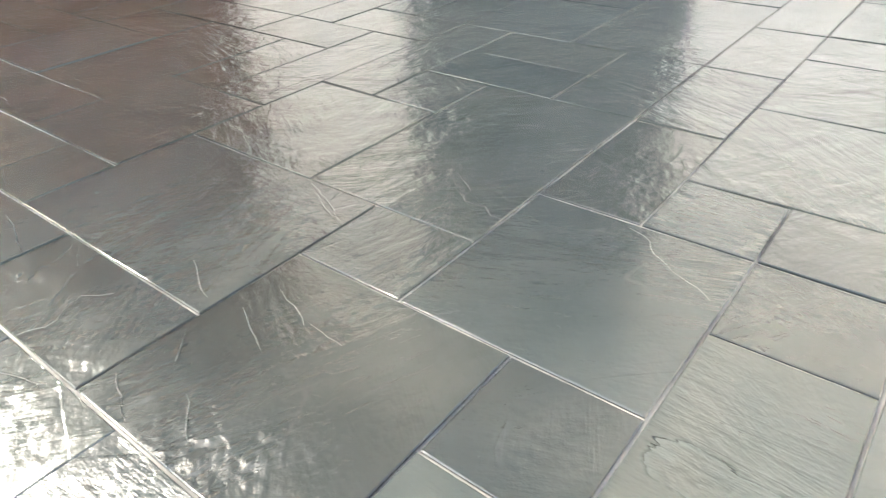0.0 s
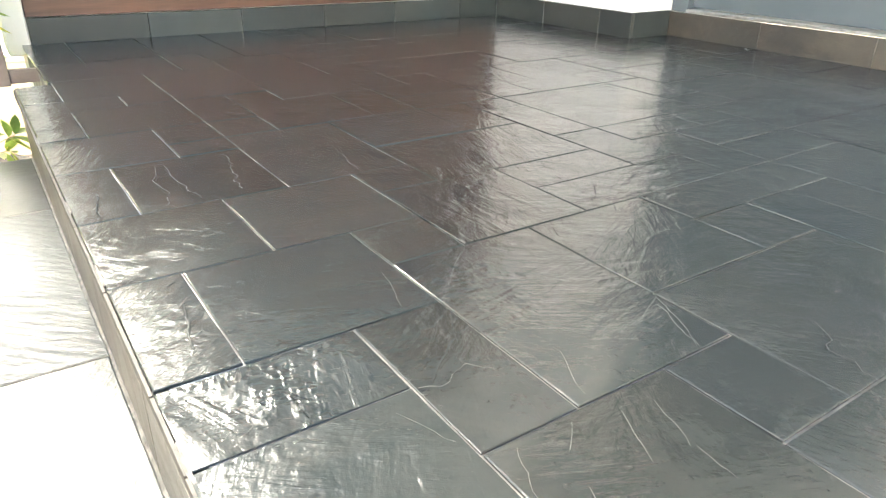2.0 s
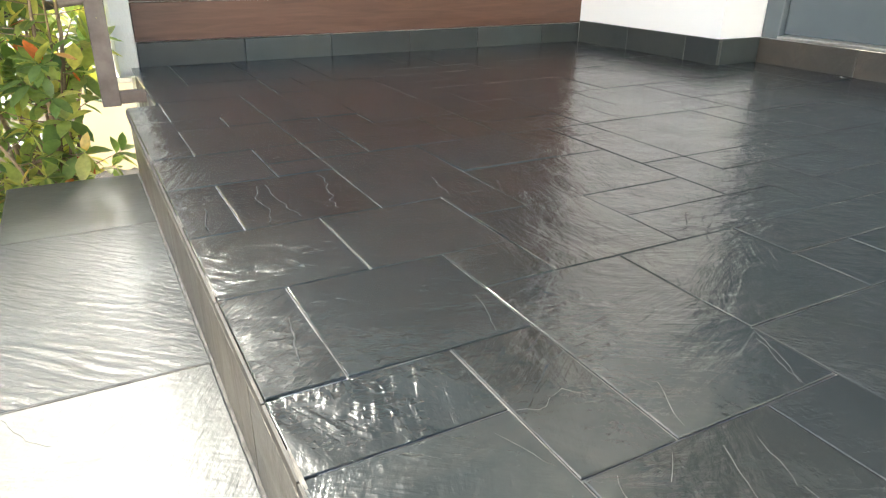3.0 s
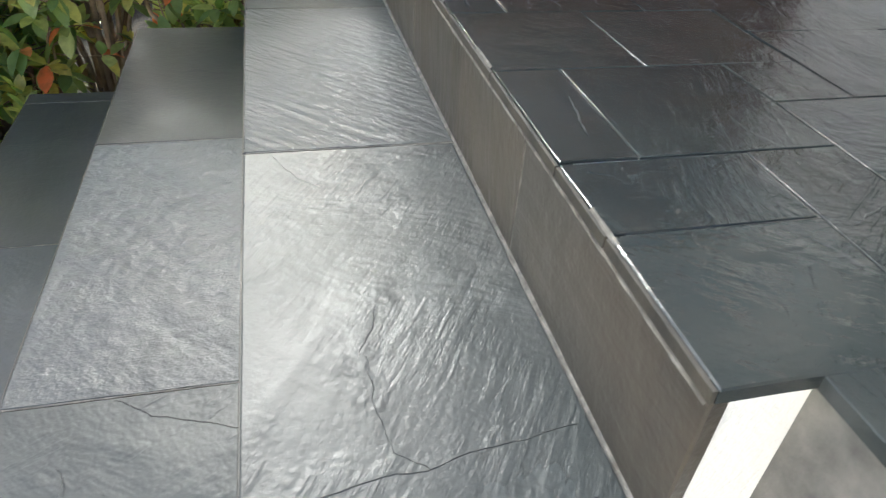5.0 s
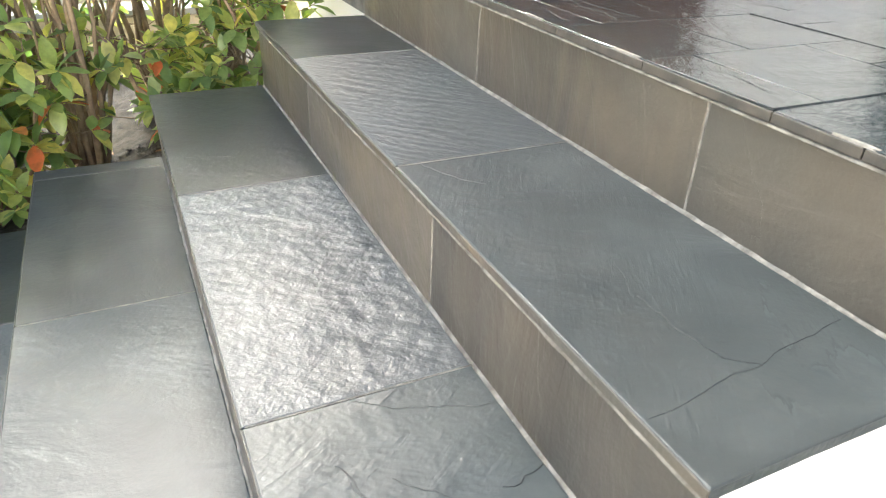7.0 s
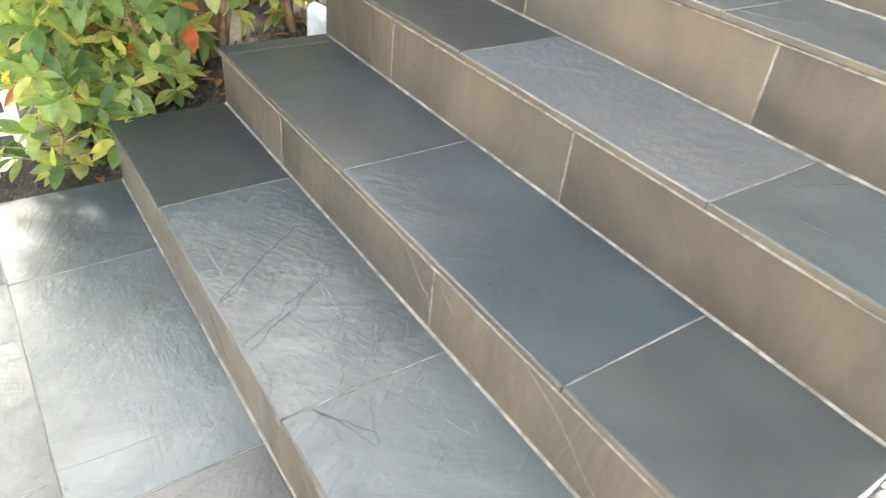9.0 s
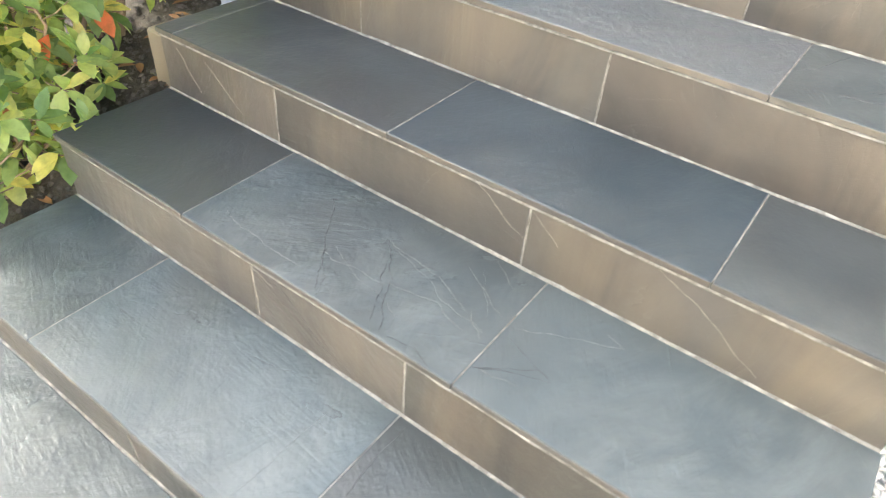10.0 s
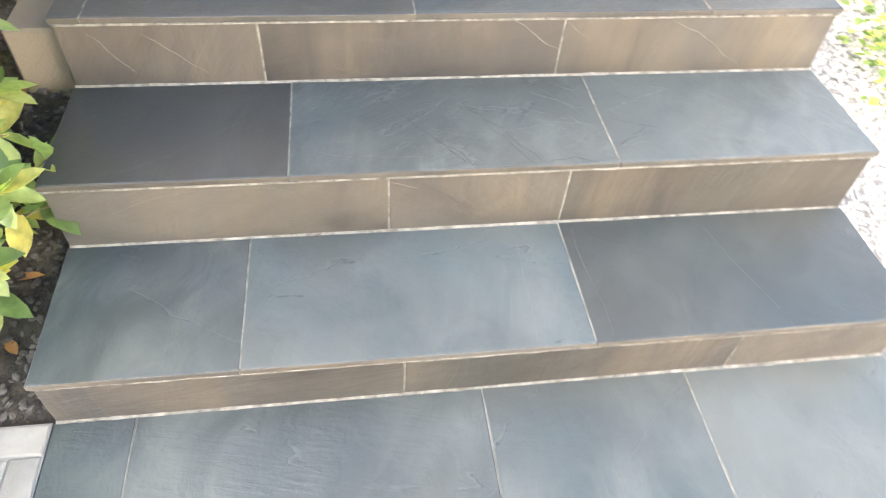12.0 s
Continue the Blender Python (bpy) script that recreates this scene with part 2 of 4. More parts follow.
METAL = varied("brown_metal_paint", (0.075, 0.060, 0.055), (0.125, 0.105, 0.098), 20.0, 0.5, 0.3, 0.001)
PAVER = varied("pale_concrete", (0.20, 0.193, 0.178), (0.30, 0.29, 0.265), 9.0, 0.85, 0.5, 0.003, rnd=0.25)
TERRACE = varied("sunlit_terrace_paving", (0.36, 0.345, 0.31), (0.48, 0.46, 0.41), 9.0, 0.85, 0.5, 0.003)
SOIL = varied("dark_soil", (0.030, 0.024, 0.018), (0.085, 0.070, 0.052), 24.0, 0.95, 1.0, 0.015)
GRAVEL_BED = varied("gravel_bed", (0.26, 0.25, 0.235), (0.42, 0.41, 0.385), 60.0, 0.9, 1.0, 0.012)
EARTH = varied("warm_paving_far", (0.62, 0.54, 0.42), (0.74, 0.66, 0.53), 3.0, 0.9, 0.4, 0.01)
BARK = varied("brown_bark", (0.16, 0.110, 0.066), (0.33, 0.245, 0.155), 18.0, 0.9, 0.8, 0.004)


# ---- mesh helpers ----
def mesh_of(name, bm, material, smooth=False):
    me = bpy.data.meshes.new(name)
    bm.normal_update()
    bm.to_mesh(me)
    bm.free()
    me.materials.append(material)
    if smooth:
        me.polygons.foreach_set("use_smooth", [True] * len(me.polygons))
    return me


def part(name, bm, material, parent=None, label="", smooth=False):
    ob = new(name, mesh_of(name, bm, material, smooth))
    ob.parent = parent
    return tagged(ob, label)


def box(x0, x1, y0, y1, z0, z1, bevel=0.0, bm=None):
    bm = bm or bmesh.new()
    made = bmesh.ops.create_cube(bm, size=1.0)["verts"]
    for v in made:
        v.co = Vector((x0 + (v.co.x + 0.5) * (x1 - x0), y0 + (v.co.y + 0.5) * (y1 - y0), z0 + (v.co.z + 0.5) * (z1 - z0)))
    if bevel:
        edges = {e for v in made for e in v.link_edges}
        bmesh.ops.bevel(bm, geom=list(edges), offset=bevel, segments=1, affect="EDGES")
    return bm


def prism(profile, y0, y1):
    """A closed x-z outline, drawn out along y."""
    bm = bmesh.new()
    a = [bm.verts.new((x, y0, z)) for x, z in profile]
    b = [bm.verts.new((x, y1, z)) for x, z in profile]
    bm.faces.new(a), bm.faces.new(b[::-1])
    for i in range(len(a)):
        j = (i + 1) % len(a)
        bm.faces.new((a[j], a[i], b[i], b[j]))
    bmesh.ops.recalc_face_normals(bm, faces=bm.faces)
    return bm


def tube(bm, points, radii, sides=6):
    """A bent, tapering round rod."""
    rings = []
    for i, p in enumerate(points):
        d = (Vector(points[min(i + 1, len(points) - 1)]) - Vector(points[max(i - 1, 0)])).normalized()
        u = d.orthogonal().normalized()
        w = d.cross(u)
        rings.append([bm.verts.new(Vector(p) + (u * math.cos(a) + w * math.sin(a)) * radii[i]) for a in (math.tau * k / sides for k in range(sides))])
    for r, s in zip(rings, rings[1:]):
        for k in range(sides):
            bm.faces.new((r[k], r[(k + 1) % sides], s[(k + 1) % sides], s[k]))
    bm.faces.new(rings[0][::-1]), bm.faces.new(rings[-1])


SLABS = {}


def slab_mesh(w, d, h, material, wear, variant=0):
    """A stone slab about its top's centre, with a slightly uneven, chipped arris; alike sizes share it."""
    key = (round(w, 3), round(d, 3), round(h, 3), material.name, variant)
    if key not in SLABS:
        rng = random.Random(str(key))
        bm = bmesh.new()
        nx, ny = max(2, min(5, round(w / 0.05))), max(2, min(5, round(d / 0.05)))
        rim = [(-w / 2 + w * i / nx, -d / 2) for i in range(nx)] + [(w / 2, -d / 2 + d * i / ny) for i in range(ny)]
        rim += [(w / 2 - w * i / nx, d / 2) for i in range(nx)] + [(-w / 2, d / 2 - d * i / ny) for i in range(ny)]
        c = wear * 1.2
        top, mid, low = [], [], []
        for x, y in rim:
            jx, jy = rng.uniform(-wear, wear) * 0.5, rng.uniform(-wear, wear) * 0.5
            e = c * rng.uniform(0.6, 1.8)
            sx, sy = (1 - 2 * e / w), (1 - 2 * e / d)
            top.append(bm.verts.new((x * sx + jx, y * sy + jy, -rng.uniform(0, wear * 0.35))))
            mid.append(bm.verts.new((x + jx, y + jy, -c * rng.uniform(0.7, 1.4))))
            low.append(bm.verts.new((x + jx, y + jy, -h)))
        bm.faces.new(top)
        for a, b in ((mid, top), (low, mid)):
            for i in range(len(a)):
                j = (i + 1) % len(a)
                bm.faces.new((a[i], a[j], b[j], b[i]))
        SLABS[key] = mesh_of("slab", bm, material)
    return SLABS[key]


def slab(name, parent, material, x0, x1, y0, y1, z, h=0.012, wear=0.0025, tilt=0.0, variant=0):
    ob = new(name, slab_mesh(x1 - x0, y1 - y0, h, material, wear, variant))
    ob.parent = parent
    ob.matrix_basis = pose((x0 + x1) / 2, (y0 + y1) / 2, z, random.uniform(-tilt, tilt), random.uniform(-tilt, tilt), 0)
    return ob


def riser(name, parent, material, x, y0, y1, z0, z1, h=0.012):
    """An upright slab whose face looks to -x."""
    ob = new(name, slab_mesh(z1 - z0, y1 - y0, h, material, 0.0012))
    ob.parent = parent
    ob.matrix_basis = Matrix(((0, 0, -1, x), (0, 1, 0, (y0 + y1) / 2), (1, 0, 0, (z0 + z1) / 2), (0, 0, 0, 1)))
    return ob


def bead(bm, a, b, up, side, width, height, seed, gaps=-9.0):
    """An uneven bead of grout from a to b, of a small height along up and width along side."""
    rng = random.Random(seed)
    a, b, up, side = Vector(a), Vector(b), Vector(up), Vector(side)
    n = max(4, int((b - a).length / 0.012))
    prev = None
    for i in range(n + 1):
        p = a.lerp(b, i / n)
        k = 0.55 + 0.7 * abs(noise.noise(p * 23 + Vector((seed, 0, 0)))) * 1.6 + rng.uniform(0, 0.15)
        ring = [bm.verts.new(p - up * 0.002 - side * 0.001), bm.verts.new(p + up * height * k - side * 0.001), bm.verts.new(p + up * height * 0.35 * k + side * width * 0.4 * k), bm.verts.new(p - up * 0.002 + side * width * k)]
        if prev and noise.noise(p * 9 + Vector((0, seed * 3.1, 0))) > gaps:
            for j in range(3):
                bm.faces.new((prev[j], prev[j + 1], ring[j + 1], ring[j]))
        prev = ring


# ---- plan ----
NOSE = [-1.672, -1.381, -1.098, -0.823, -0.543, -0.275, 0.0]      # front of each level
LEVEL = [-0.897, -0.772, -0.619, -0.474, -0.315, -0.157, 0.0]     # top of each level
LOW = -1.030                                                      # path before the steps
Y_NEAR, Y_FAR = -0.915, 0.612
SIDE_X = 0.068                                                    # porch edge past the steps
WALL_Y, WHITE_X, DOOR_X, JOG_Y = 1.27, 1.865, 2.060, 0.520

# ground
g = bmesh.new()
bmesh.ops.create_grid(g, x_segments=60, y_segments=60, size=300)
for v in g.verts:
    v.co.z = LOW - 0.06
tagged(part("ground", g, EARTH), "warm pale paving and earth beyond the garden", "ground", kind="structure")

path = tagged(part("path_bed", box(-2.30, NOSE[0] + 0.02, -1.6, Y_FAR, LOW - 0.05, LOW - 0.014), GROUT_DARK), "grey mortar bed under the path slabs", "path", kind="structure")
px = NOSE[0] - 0.004
for i in range(2):
    for j in range(3):
        y = -1.55 + j * 0.6 + (0.3 if i % 2 else 0.0)
        slab("slab", path, SLATE_STEP, px - 0.3 * (i + 1) + 0.004, px - 0.3 * i, y, y + 0.595, LOW, tilt=0.1)

# stairs: a plastered core with slate treads and risers
profile = [(0.1, LOW - 0.05), (NOSE[0] + 0.014, LOW - 0.05)]
for k in range(7):
    profile += [(NOSE[k] + 0.014, LEVEL[k] - 0.013)]
    if k < 6:
        profile += [(NOSE[k + 1] + 0.014, LEVEL[k] - 0.013)]
profile[-1] = (NOSE[6] + 0.014, -0.0025)
profile += [(0.1, -0.0025)]
stairs = tagged(part("stairs", prism(profile, Y_NEAR + 0.008, Y_FAR - 0.008), WHITE), "plastered garden steps clad in dark sealed slate", "stairs", kind="structure")

TREAD_JOINTS = [[-0.502, -0.116, 0.479], [-0.303, 0.289], [-0.393, 0.203], [-0.629, -0.040, 0.556], [-0.570, 0.020], [-0.326, 0.250]]
TREAD_LOOK = [[SLATE_STEP] * 4, [SLATE_GREY, SLATE_STEP, SLATE_STEP], [SLATE_STEP, SLATE_STEP, SLATE_SMOOTH], [SLATE_SMOOTH, SLATE_BLUE, SLATE_SMOOTH, SLATE_SMOOTH], [SLATE_GREY, SLATE_ROUGH, SLATE_SMOOTH], [SLATE_GREY, SLATE_RIBBED, SLATE_SMOOTH]]
RISER_JOINTS = [[-0.3, 0.25], [-0.584, 0.024], [-0.306, 0.030], [-0.336, 0.252], [-0.303, 0.274], [-0.440, 0.157], [-0.577, -0.020]]
for k in range(6):
    ys = [Y_NEAR, *TREAD_JOINTS[k], Y_FAR]
    for i, (a, b) in enumerate(zip(ys, ys[1:])):
        # Riser-coloured strip that gives the slab front its warm-lit brown.
        part("nosing", box(NOSE[k] - 0.004, NOSE[k] - 0.0021, a + 0.001, b - 0.001, LEVEL[k] - 0.0115, LEVEL[k] - 0.0010, 0.0006), SLATE_RISER, stairs)
        slab("tread", stairs, TREAD_LOOK[k][i], NOSE[k] - 0.002, NOSE[k + 1] - 0.001, a + 0.0011, b - 0.0011, LEVEL[k], 0.0125, 0.0010, 0.12, k * 5 + i)
    for y in ys[1:-1]:
        part("grout_joint", box(NOSE[k] + 0.001, NOSE[k + 1], y - 0.0012, y + 0.0012, LEVEL[k] - 0.01, LEVEL[k] - 0.0004), GROUT if (k * 3 + round(y * 50)) % 3 else GROUT_DARK, stairs)
for k in range(7):
    z0, z1 = (LEVEL[k - 1] if k else LOW), LEVEL[k] - 0.0135
    ys = [Y_NEAR + 0.003, *RISER_JOINTS[k], Y_FAR - 0.003]
    for a, b in zip(ys, ys[1:]):
        riser("riser", stairs, SLATE_RISER, NOSE[k] + 0.002, a + 0.0012, b - 0.0012, z0 + 0.001, z1)
    for y in ys[1:-1]:
        part("grout_joint", box(NOSE[k] + 0.0025, NOSE[k] + 0.013, y - 0.0016, y + 0.0016, z0, z1), GROUT, stairs)
    seam = bmesh.new()
    bead(seam, (NOSE[k] + 0.002, Y_NEAR + 0.004, z0), (NOSE[k] + 0.002, Y_FAR - 0.004, z0), (0, 0, 1), (-1, 0, 0), 0.0042, 0.0034, 3 + k)
    part("grout_line", seam, GROUT, stairs, "pale smeared grout line")
    if k == 6:
        continue
    seam = bmesh.new()
    bead(seam, (NOSE[k] - 0.0005, Y_NEAR + 0.004, LEVEL[k] - 0.0150), (NOSE[k] - 0.0005, Y_FAR - 0.004, LEVEL[k] - 0.0150), (0, 0, 1), (-1, 0, 0), 0.0022, 0.0018, 33 + k)
    part("grout_line", seam, GROUT, stairs, "pale worn edge line")

# porch body
porch = tagged(part("porch_floor", box(SIDE_X + 0.008, 2.30, -3.0, 1.45, -0.20, -0.0022), GROUT_DARK), "porch floor of dark sealed slate in mixed rectangles", "floor", kind="structure")
tagged(part("wall_plinth", box(SIDE_X + 0.012, 2.28, -3.0, 1.45, LOW - 0.1, -0.2), WHITE), "white rough plaster wall under the porch", "wall", kind="structure")
tagged(part("wall_plinth_edge", box(SIDE_X + 0.012, SIDE_X + 0.05, Y_FAR + 0.02, 1.45, -0.2, -0.012), WHITE), "white plaster strip below the porch floor", "wall", kind="structure")
tagged(part("wall_plinth_end", box(SIDE_X + 0.012, SIDE_X + 0.05, -3.0, Y_NEAR, -0.2, -0.0135), WHITE), "white plaster strip below the porch floor", "wall", kind="structure")

GX = [0.0, 0.076, 0.180, 0.277, 0.377, 0.475, 0.580, 0.680, 0.790, 0.895, 1.005, 1.1, 1.22, 1.35, 1.45, 1.55, 1.65, 1.75, 1.81, 1.865, 1.96, 2.06]
GY = [-1.6, -1.5, -1.39, -1.28, -1.172, -1.075, -0.972, -0.860, -0.766, -0.661, -0.565, -0.462, -0.362, -0.270, -0.165, -0.056, 0.020, 0.133, 0.237, 0.338, 0.44, 0.55, 0.656, 0.78, 0.890, 1.0, 1.1, 1.27]
# slabs told apart on the porch: first column, first row, last column, last row
KNOWN = [
    (0, 8, 2, 9), (0, 9, 1, 11), (1, 9, 3, 11), (2, 7, 3, 9), (3, 7, 5, 10), (0, 11, 2, 13), (2, 11, 4, 13), (3, 10, 4, 11), (4, 12, 5, 13), (4, 10, 6, 12),
    (5, 8, 7, 10), (6, 10, 9, 11), (7, 9, 9, 10), (7, 8, 8, 9), (8, 7, 9, 9), (9, 7, 10, 9), (5, 6, 8, 8), (4, 6, 5, 7), (2, 5, 4, 7), (4, 4, 6, 6),
    (6, 5, 8, 6), (6, 4, 7, 5), (7, 3, 9, 5), (8, 5, 10, 6), (10, 5, 12, 6), (12, 5, 15, 6), (8, 6, 10, 7), (3, 3, 5, 4)]
KNOWN_MORE = [
    (0, 13, 1, 15), (1, 13, 3, 15), (3, 13, 5, 16), (0, 15, 2, 17), (2, 15, 3, 16), (2, 16, 3, 17), (0, 17, 1, 19), (1, 17, 3, 19), (3, 16, 4, 17), (3, 17, 4, 19),
    (4, 16, 6, 18), (6, 11, 8, 12), (5, 12, 8, 14), (5, 14, 7, 16), (7, 14, 8, 16), (8, 13, 9, 15), (8, 11, 9, 13), (9, 10, 10, 12), (9, 12, 11, 13), (9, 13, 12, 16),
    (12, 14, 13, 16), (11, 17, 13, 19), (10, 10, 12, 11), (6, 16, 7, 18), (7, 16, 9, 17), (5, 18, 7, 20), (5, 20, 7, 23), (4, 18, 5, 19), (7, 18, 8, 21),
    (0, 19, 2, 20), (2, 19, 3, 20), (0, 20, 1, 22), (1, 20, 3, 22), (3, 19, 5, 22), (1, 22, 4, 24), (4, 22, 5, 24), (1, 24, 2, 27), (2, 24, 4, 27), (4, 24, 6, 27)]
taken = set()


def porch_tile(i0, j0, i1, j1, y0=None):
    gap = 0.0012
    x0 = GX[i0] if not (i0 == 1 and (j0 >= 22 or j0 < 7)) else SIDE_X
    slab("tile", porch, SLATE, x0 + gap, GX[i1] - gap, (GY[j0] if y0 is None else y0) + gap, (GY[j1] if not (i0 == 0 and j1 == 22) else Y_FAR + 0.02) - gap, random.uniform(-0.0007, 0.0007), 0.012, 0.0006, 0.17, (i0 * 31 + j0) % 4)


def free(i, j):
    if (i, j) in taken or i >= 21 or j >= 27:
        return False
    if i == 0 and (j < 8 or j >= 22):
        return False
    return not (i >= 19 and j >= 21)


for q in KNOWN + KNOWN_MORE:
    cells = {(i, j) for i in range(q[0], q[2]) for j in range(q[1], q[3])}
    if all(free(*c) for c in cells):
        taken |= cells
        porch_tile(*q)
edge = [Y_NEAR, -0.766, -0.663, -0.462, -0.267, -0.055, 0.140, 0.335, Y_FAR]
for a, b in zip(edge, edge[1:]):
    part("nosing", box(-0.0030, 0.0006, a + 0.001, b - 0.001, -0.0125, -0.0018, 0.0004), EDGE, porch)
seam = bmesh.new()
bead(seam, (-0.0012, Y_NEAR + 0.004, -0.0150), (-0.0012, Y_FAR - 0.004, -0.0150), (0, 0, 1), (-1, 0, 0), 0.0016, 0.0012, 71)
bead(seam, (0.0012, Y_NEAR + 0.004, 0.0004), (0.0012, Y_FAR - 0.004, 0.0004), (0, 0, 1), (-1, 0, 0), 0.0018, 0.0007, 72, 0.22)
part("grout_line", seam, GROUT, porch, "pale crumbling grout along the edge")
slab("tile", porch, SLATE, 0.0, 0.1785, Y_NEAR, -0.7675, 0.0005, 0.0115, 0.0009, 0.1)
taken |= {(1, 7)}
for j in range(27):
    for i in range(21):
        if not free(i, j):
            continue
        sizes = [(2, 1), (3, 2), (2, 2), (1, 2), (2, 3), (1, 1), (4, 2)]
        random.shuffle(sizes)
        for w, d in sizes + [(1, 1)]:
            cells = {(i + a, j + b) for a in range(w) for b in range(d)}
            if all(free(*c) for c in cells):
                taken |= cells
                porch_tile(i, j, i + w, j + d)
                break

# house walls round the porch
def boards(parent, x0, x1, y, z0, z1, step):
    z = z0
    while z < z1:
        b = box(x0, x1, y, y + 0.02, z, min(z + step - 0.003, z1), 0.0012)
        part("board", b, WOOD, parent)
        z += step


wall_wood = tagged(part("wall_north", box(0.075, 2.3, WALL_Y + 0.02, WALL_Y + 0.16, -0.2, 2.5), WHITE_WALL), "wall clad in wide reddish-brown stained boards", "wall", kind="structure")
boards(wall_wood, 0.094, WHITE_X + 0.02, WALL_Y + 0.001, 0.076, 2.45, 0.1215)
tagged(part("wall_end_trim", box(0.030, 0.092, WALL_Y - 0.012, WALL_Y + 0.16, -0.03, 2.5, 0.004), WHITE), "white plastered end of the boarded wall", "trim", kind="structure")
wall_white = tagged(part("wall_east", box(WHITE_X, 2.3, JOG_Y, WALL_Y + 0.02, 0.0, 2.5), WHITE_WALL), "smooth white painted wall beside the door", "wall", kind="structure")
tagged(part("wall_door_side", box(DOOR_X + 0.004, 2.3, -3.0, -0.58, 0.0, 2.5), WHITE_WALL), "smooth white painted wall past the door", "wall", kind="structure")
tagged(part("wall_over_door", box(DOOR_X + 0.004, 2.3, -0.58, JOG_Y - 0.002, 2.10, 2.5), WHITE_WALL), "white wall over the door", "wall", kind="structure")
skirt = tagged(new("baseboard"), "dark slate skirting along the porch walls", "baseboard", kind="structure")
x = 0.094
for w in (0.34, 0.305, 0.31, 0.30, 0.31, 0.205):
    part("skirting", box(x, min(x + w - 0.002, WHITE_X - 0.012), WALL_Y - 0.012, WALL_Y + 0.001, -0.001, 0.074, 0.001), SLATE_SKIRT, skirt)
    x += w
y = WALL_Y - 0.013
for w in (0.3, 0.3, 0.165):
    part("skirting", box(WHITE_X - 0.012, WHITE_X - 0.0005, max(y - w + 0.002, JOG_Y - 0.012), y, -0.001, 0.084, 0.001), SLATE_SKIRT, skirt)
    y -= w
part("skirting", box(WHITE_X + 0.001, DOOR_X + 0.002, JOG_Y - 0.012, JOG_Y - 0.0005, -0.001, 0.084, 0.001), SLATE_SKIRT, skirt)
y = JOG_Y - 0.014
for w in (0.36, 0.36, 0.36, 0.4, 0.4, 0.4, 0.4):
    part("skirting", box(DOOR_X - 0.010, DOOR_X + 0.003, y - w + 0.002, y, -0.001, 0.082, 0.001), SLATE_RISER, skirt)
    y -= w
door = tagged(new("door_1"), "plain blue-grey painted front door with aluminium threshold", "door", kind="structure")
part("door_leaf", box(DOOR_X + 0.030, DOOR_X + 0.075, -0.53, 0.445, 0.098, 2.05, 0.003), DOOR, door)
part("door_frame", box(DOOR_X + 0.006, DOOR_X + 0.09, 0.447, 0.516, 0.083, 2.10, 0.003), DOOR, door)
part("door_frame", box(DOOR_X + 0.006, DOOR_X + 0.09, -0.578, -0.532, 0.083, 2.10, 0.003), DOOR, door)
part("door_frame", box(DOOR_X + 0.006, DOOR_X + 0.09, -0.531, 0.446, 2.052, 2.098, 0.003), DOOR, door)
part("threshold", box(DOOR_X - 0.004, DOOR_X + 0.09, -0.531, 0.446, 0.083, 0.095, 0.003), ALU, door, "bright aluminium threshold strip")

# veins, cracks and ridges in the slate; ridges painted pale where they catch light
RIDGE = varied("pale_quartz_ridge", (0.05, 0.053, 0.052), (0.14, 0.14, 0.135), 60.0, 0.48, 0.4, 0.001)
RIDGE_BROWN = varied("pale_brown_ridge", (0.105, 0.092, 0.073), (0.19, 0.168, 0.135), 60.0, 0.6, 0.4, 0.001)
CRACK = varied("dark_cleft", (0.012, 0.013, 0.014), (0.03, 0.032, 0.034), 60.0, 0.6, 0.4, 0.001)


def mark(parent, level, a, b, width, pale, seed, upright=False, wander=0.10):
    """A thin wandering ridge or cleft from a to b on a tread (x, y) or on a riser (y, z)."""
    rng = random.Random(seed)
    a, b = Vector((*a, 0)), Vector((*b, 0))
    d = b - a
    side = Vector((-d.y, d.x, 0)).normalized()
    n = max(5, int(d.length / 0.008))
    bm = bmesh.new()
    prev = None
    for i in range(n + 1):
        t = i / n
        p = a + d * t + side * d.length * wander * (noise.noise(Vector((t * 2.2, seed * 7.7, 0))) + 0.35 * noise.noise(Vector((t * 7, seed * 3.3, 2))))
        w = (0.19 if pale else 0.34) * width * (0.25 + 0.9 * math.sin(math.pi * min(1, max(0, t))) ** 0.5) * rng.uniform(0.5, 1.2)
        hgt = 0.0005 if pale else 0.0004
        row = [p - side * w, p + Vector((0, 0, hgt)), p + side * w]
        if upright:
            row = [Vector((level - q.z, q.x, q.y)) for q in row]
        else:
            row = [Vector((q.x, q.y, level + q.z + 0.0002)) for q in row]
        row = [bm.verts.new(q) for q in row]
        if prev:
            bm.faces.new((prev[0], prev[1], row[1], row[0]))
            bm.faces.new((prev[1], prev[2], row[2], row[1]))
        prev = row
    part("ridge" if pale else "crack", bm, (RIDGE_BROWN if upright else RIDGE) if pale else CRACK, parent)


L = LEVEL
mark(stairs, L[5], (-0.154, -0.642), (-0.176, -0.705), 0.0012, False, 1)
mark(stairs, L[5], (-0.176, -0.705), (-0.164, -0.810), 0.0014, False, 2)
mark(stairs, L[5], (-0.164, -0.810), (-0.138, -0.829), 0.0010, False, 3)
mark(stairs, L[5], (-0.273, -0.843), (-0.140, -0.829), 0.0013, True, 63, wander=0.04)
mark(stairs, L[5], (-0.140, -0.829), (-0.012, -0.808), 0.0012, False, 64, wander=0.06)
mark(stairs, L[5], (-0.023, -0.874), (-0.053, -0.896), 0.0014, False, 4, wander=0.4)
mark(stairs, L[5], (-0.245, -0.335), (-0.190, -0.420), 0.0014, True, 5)
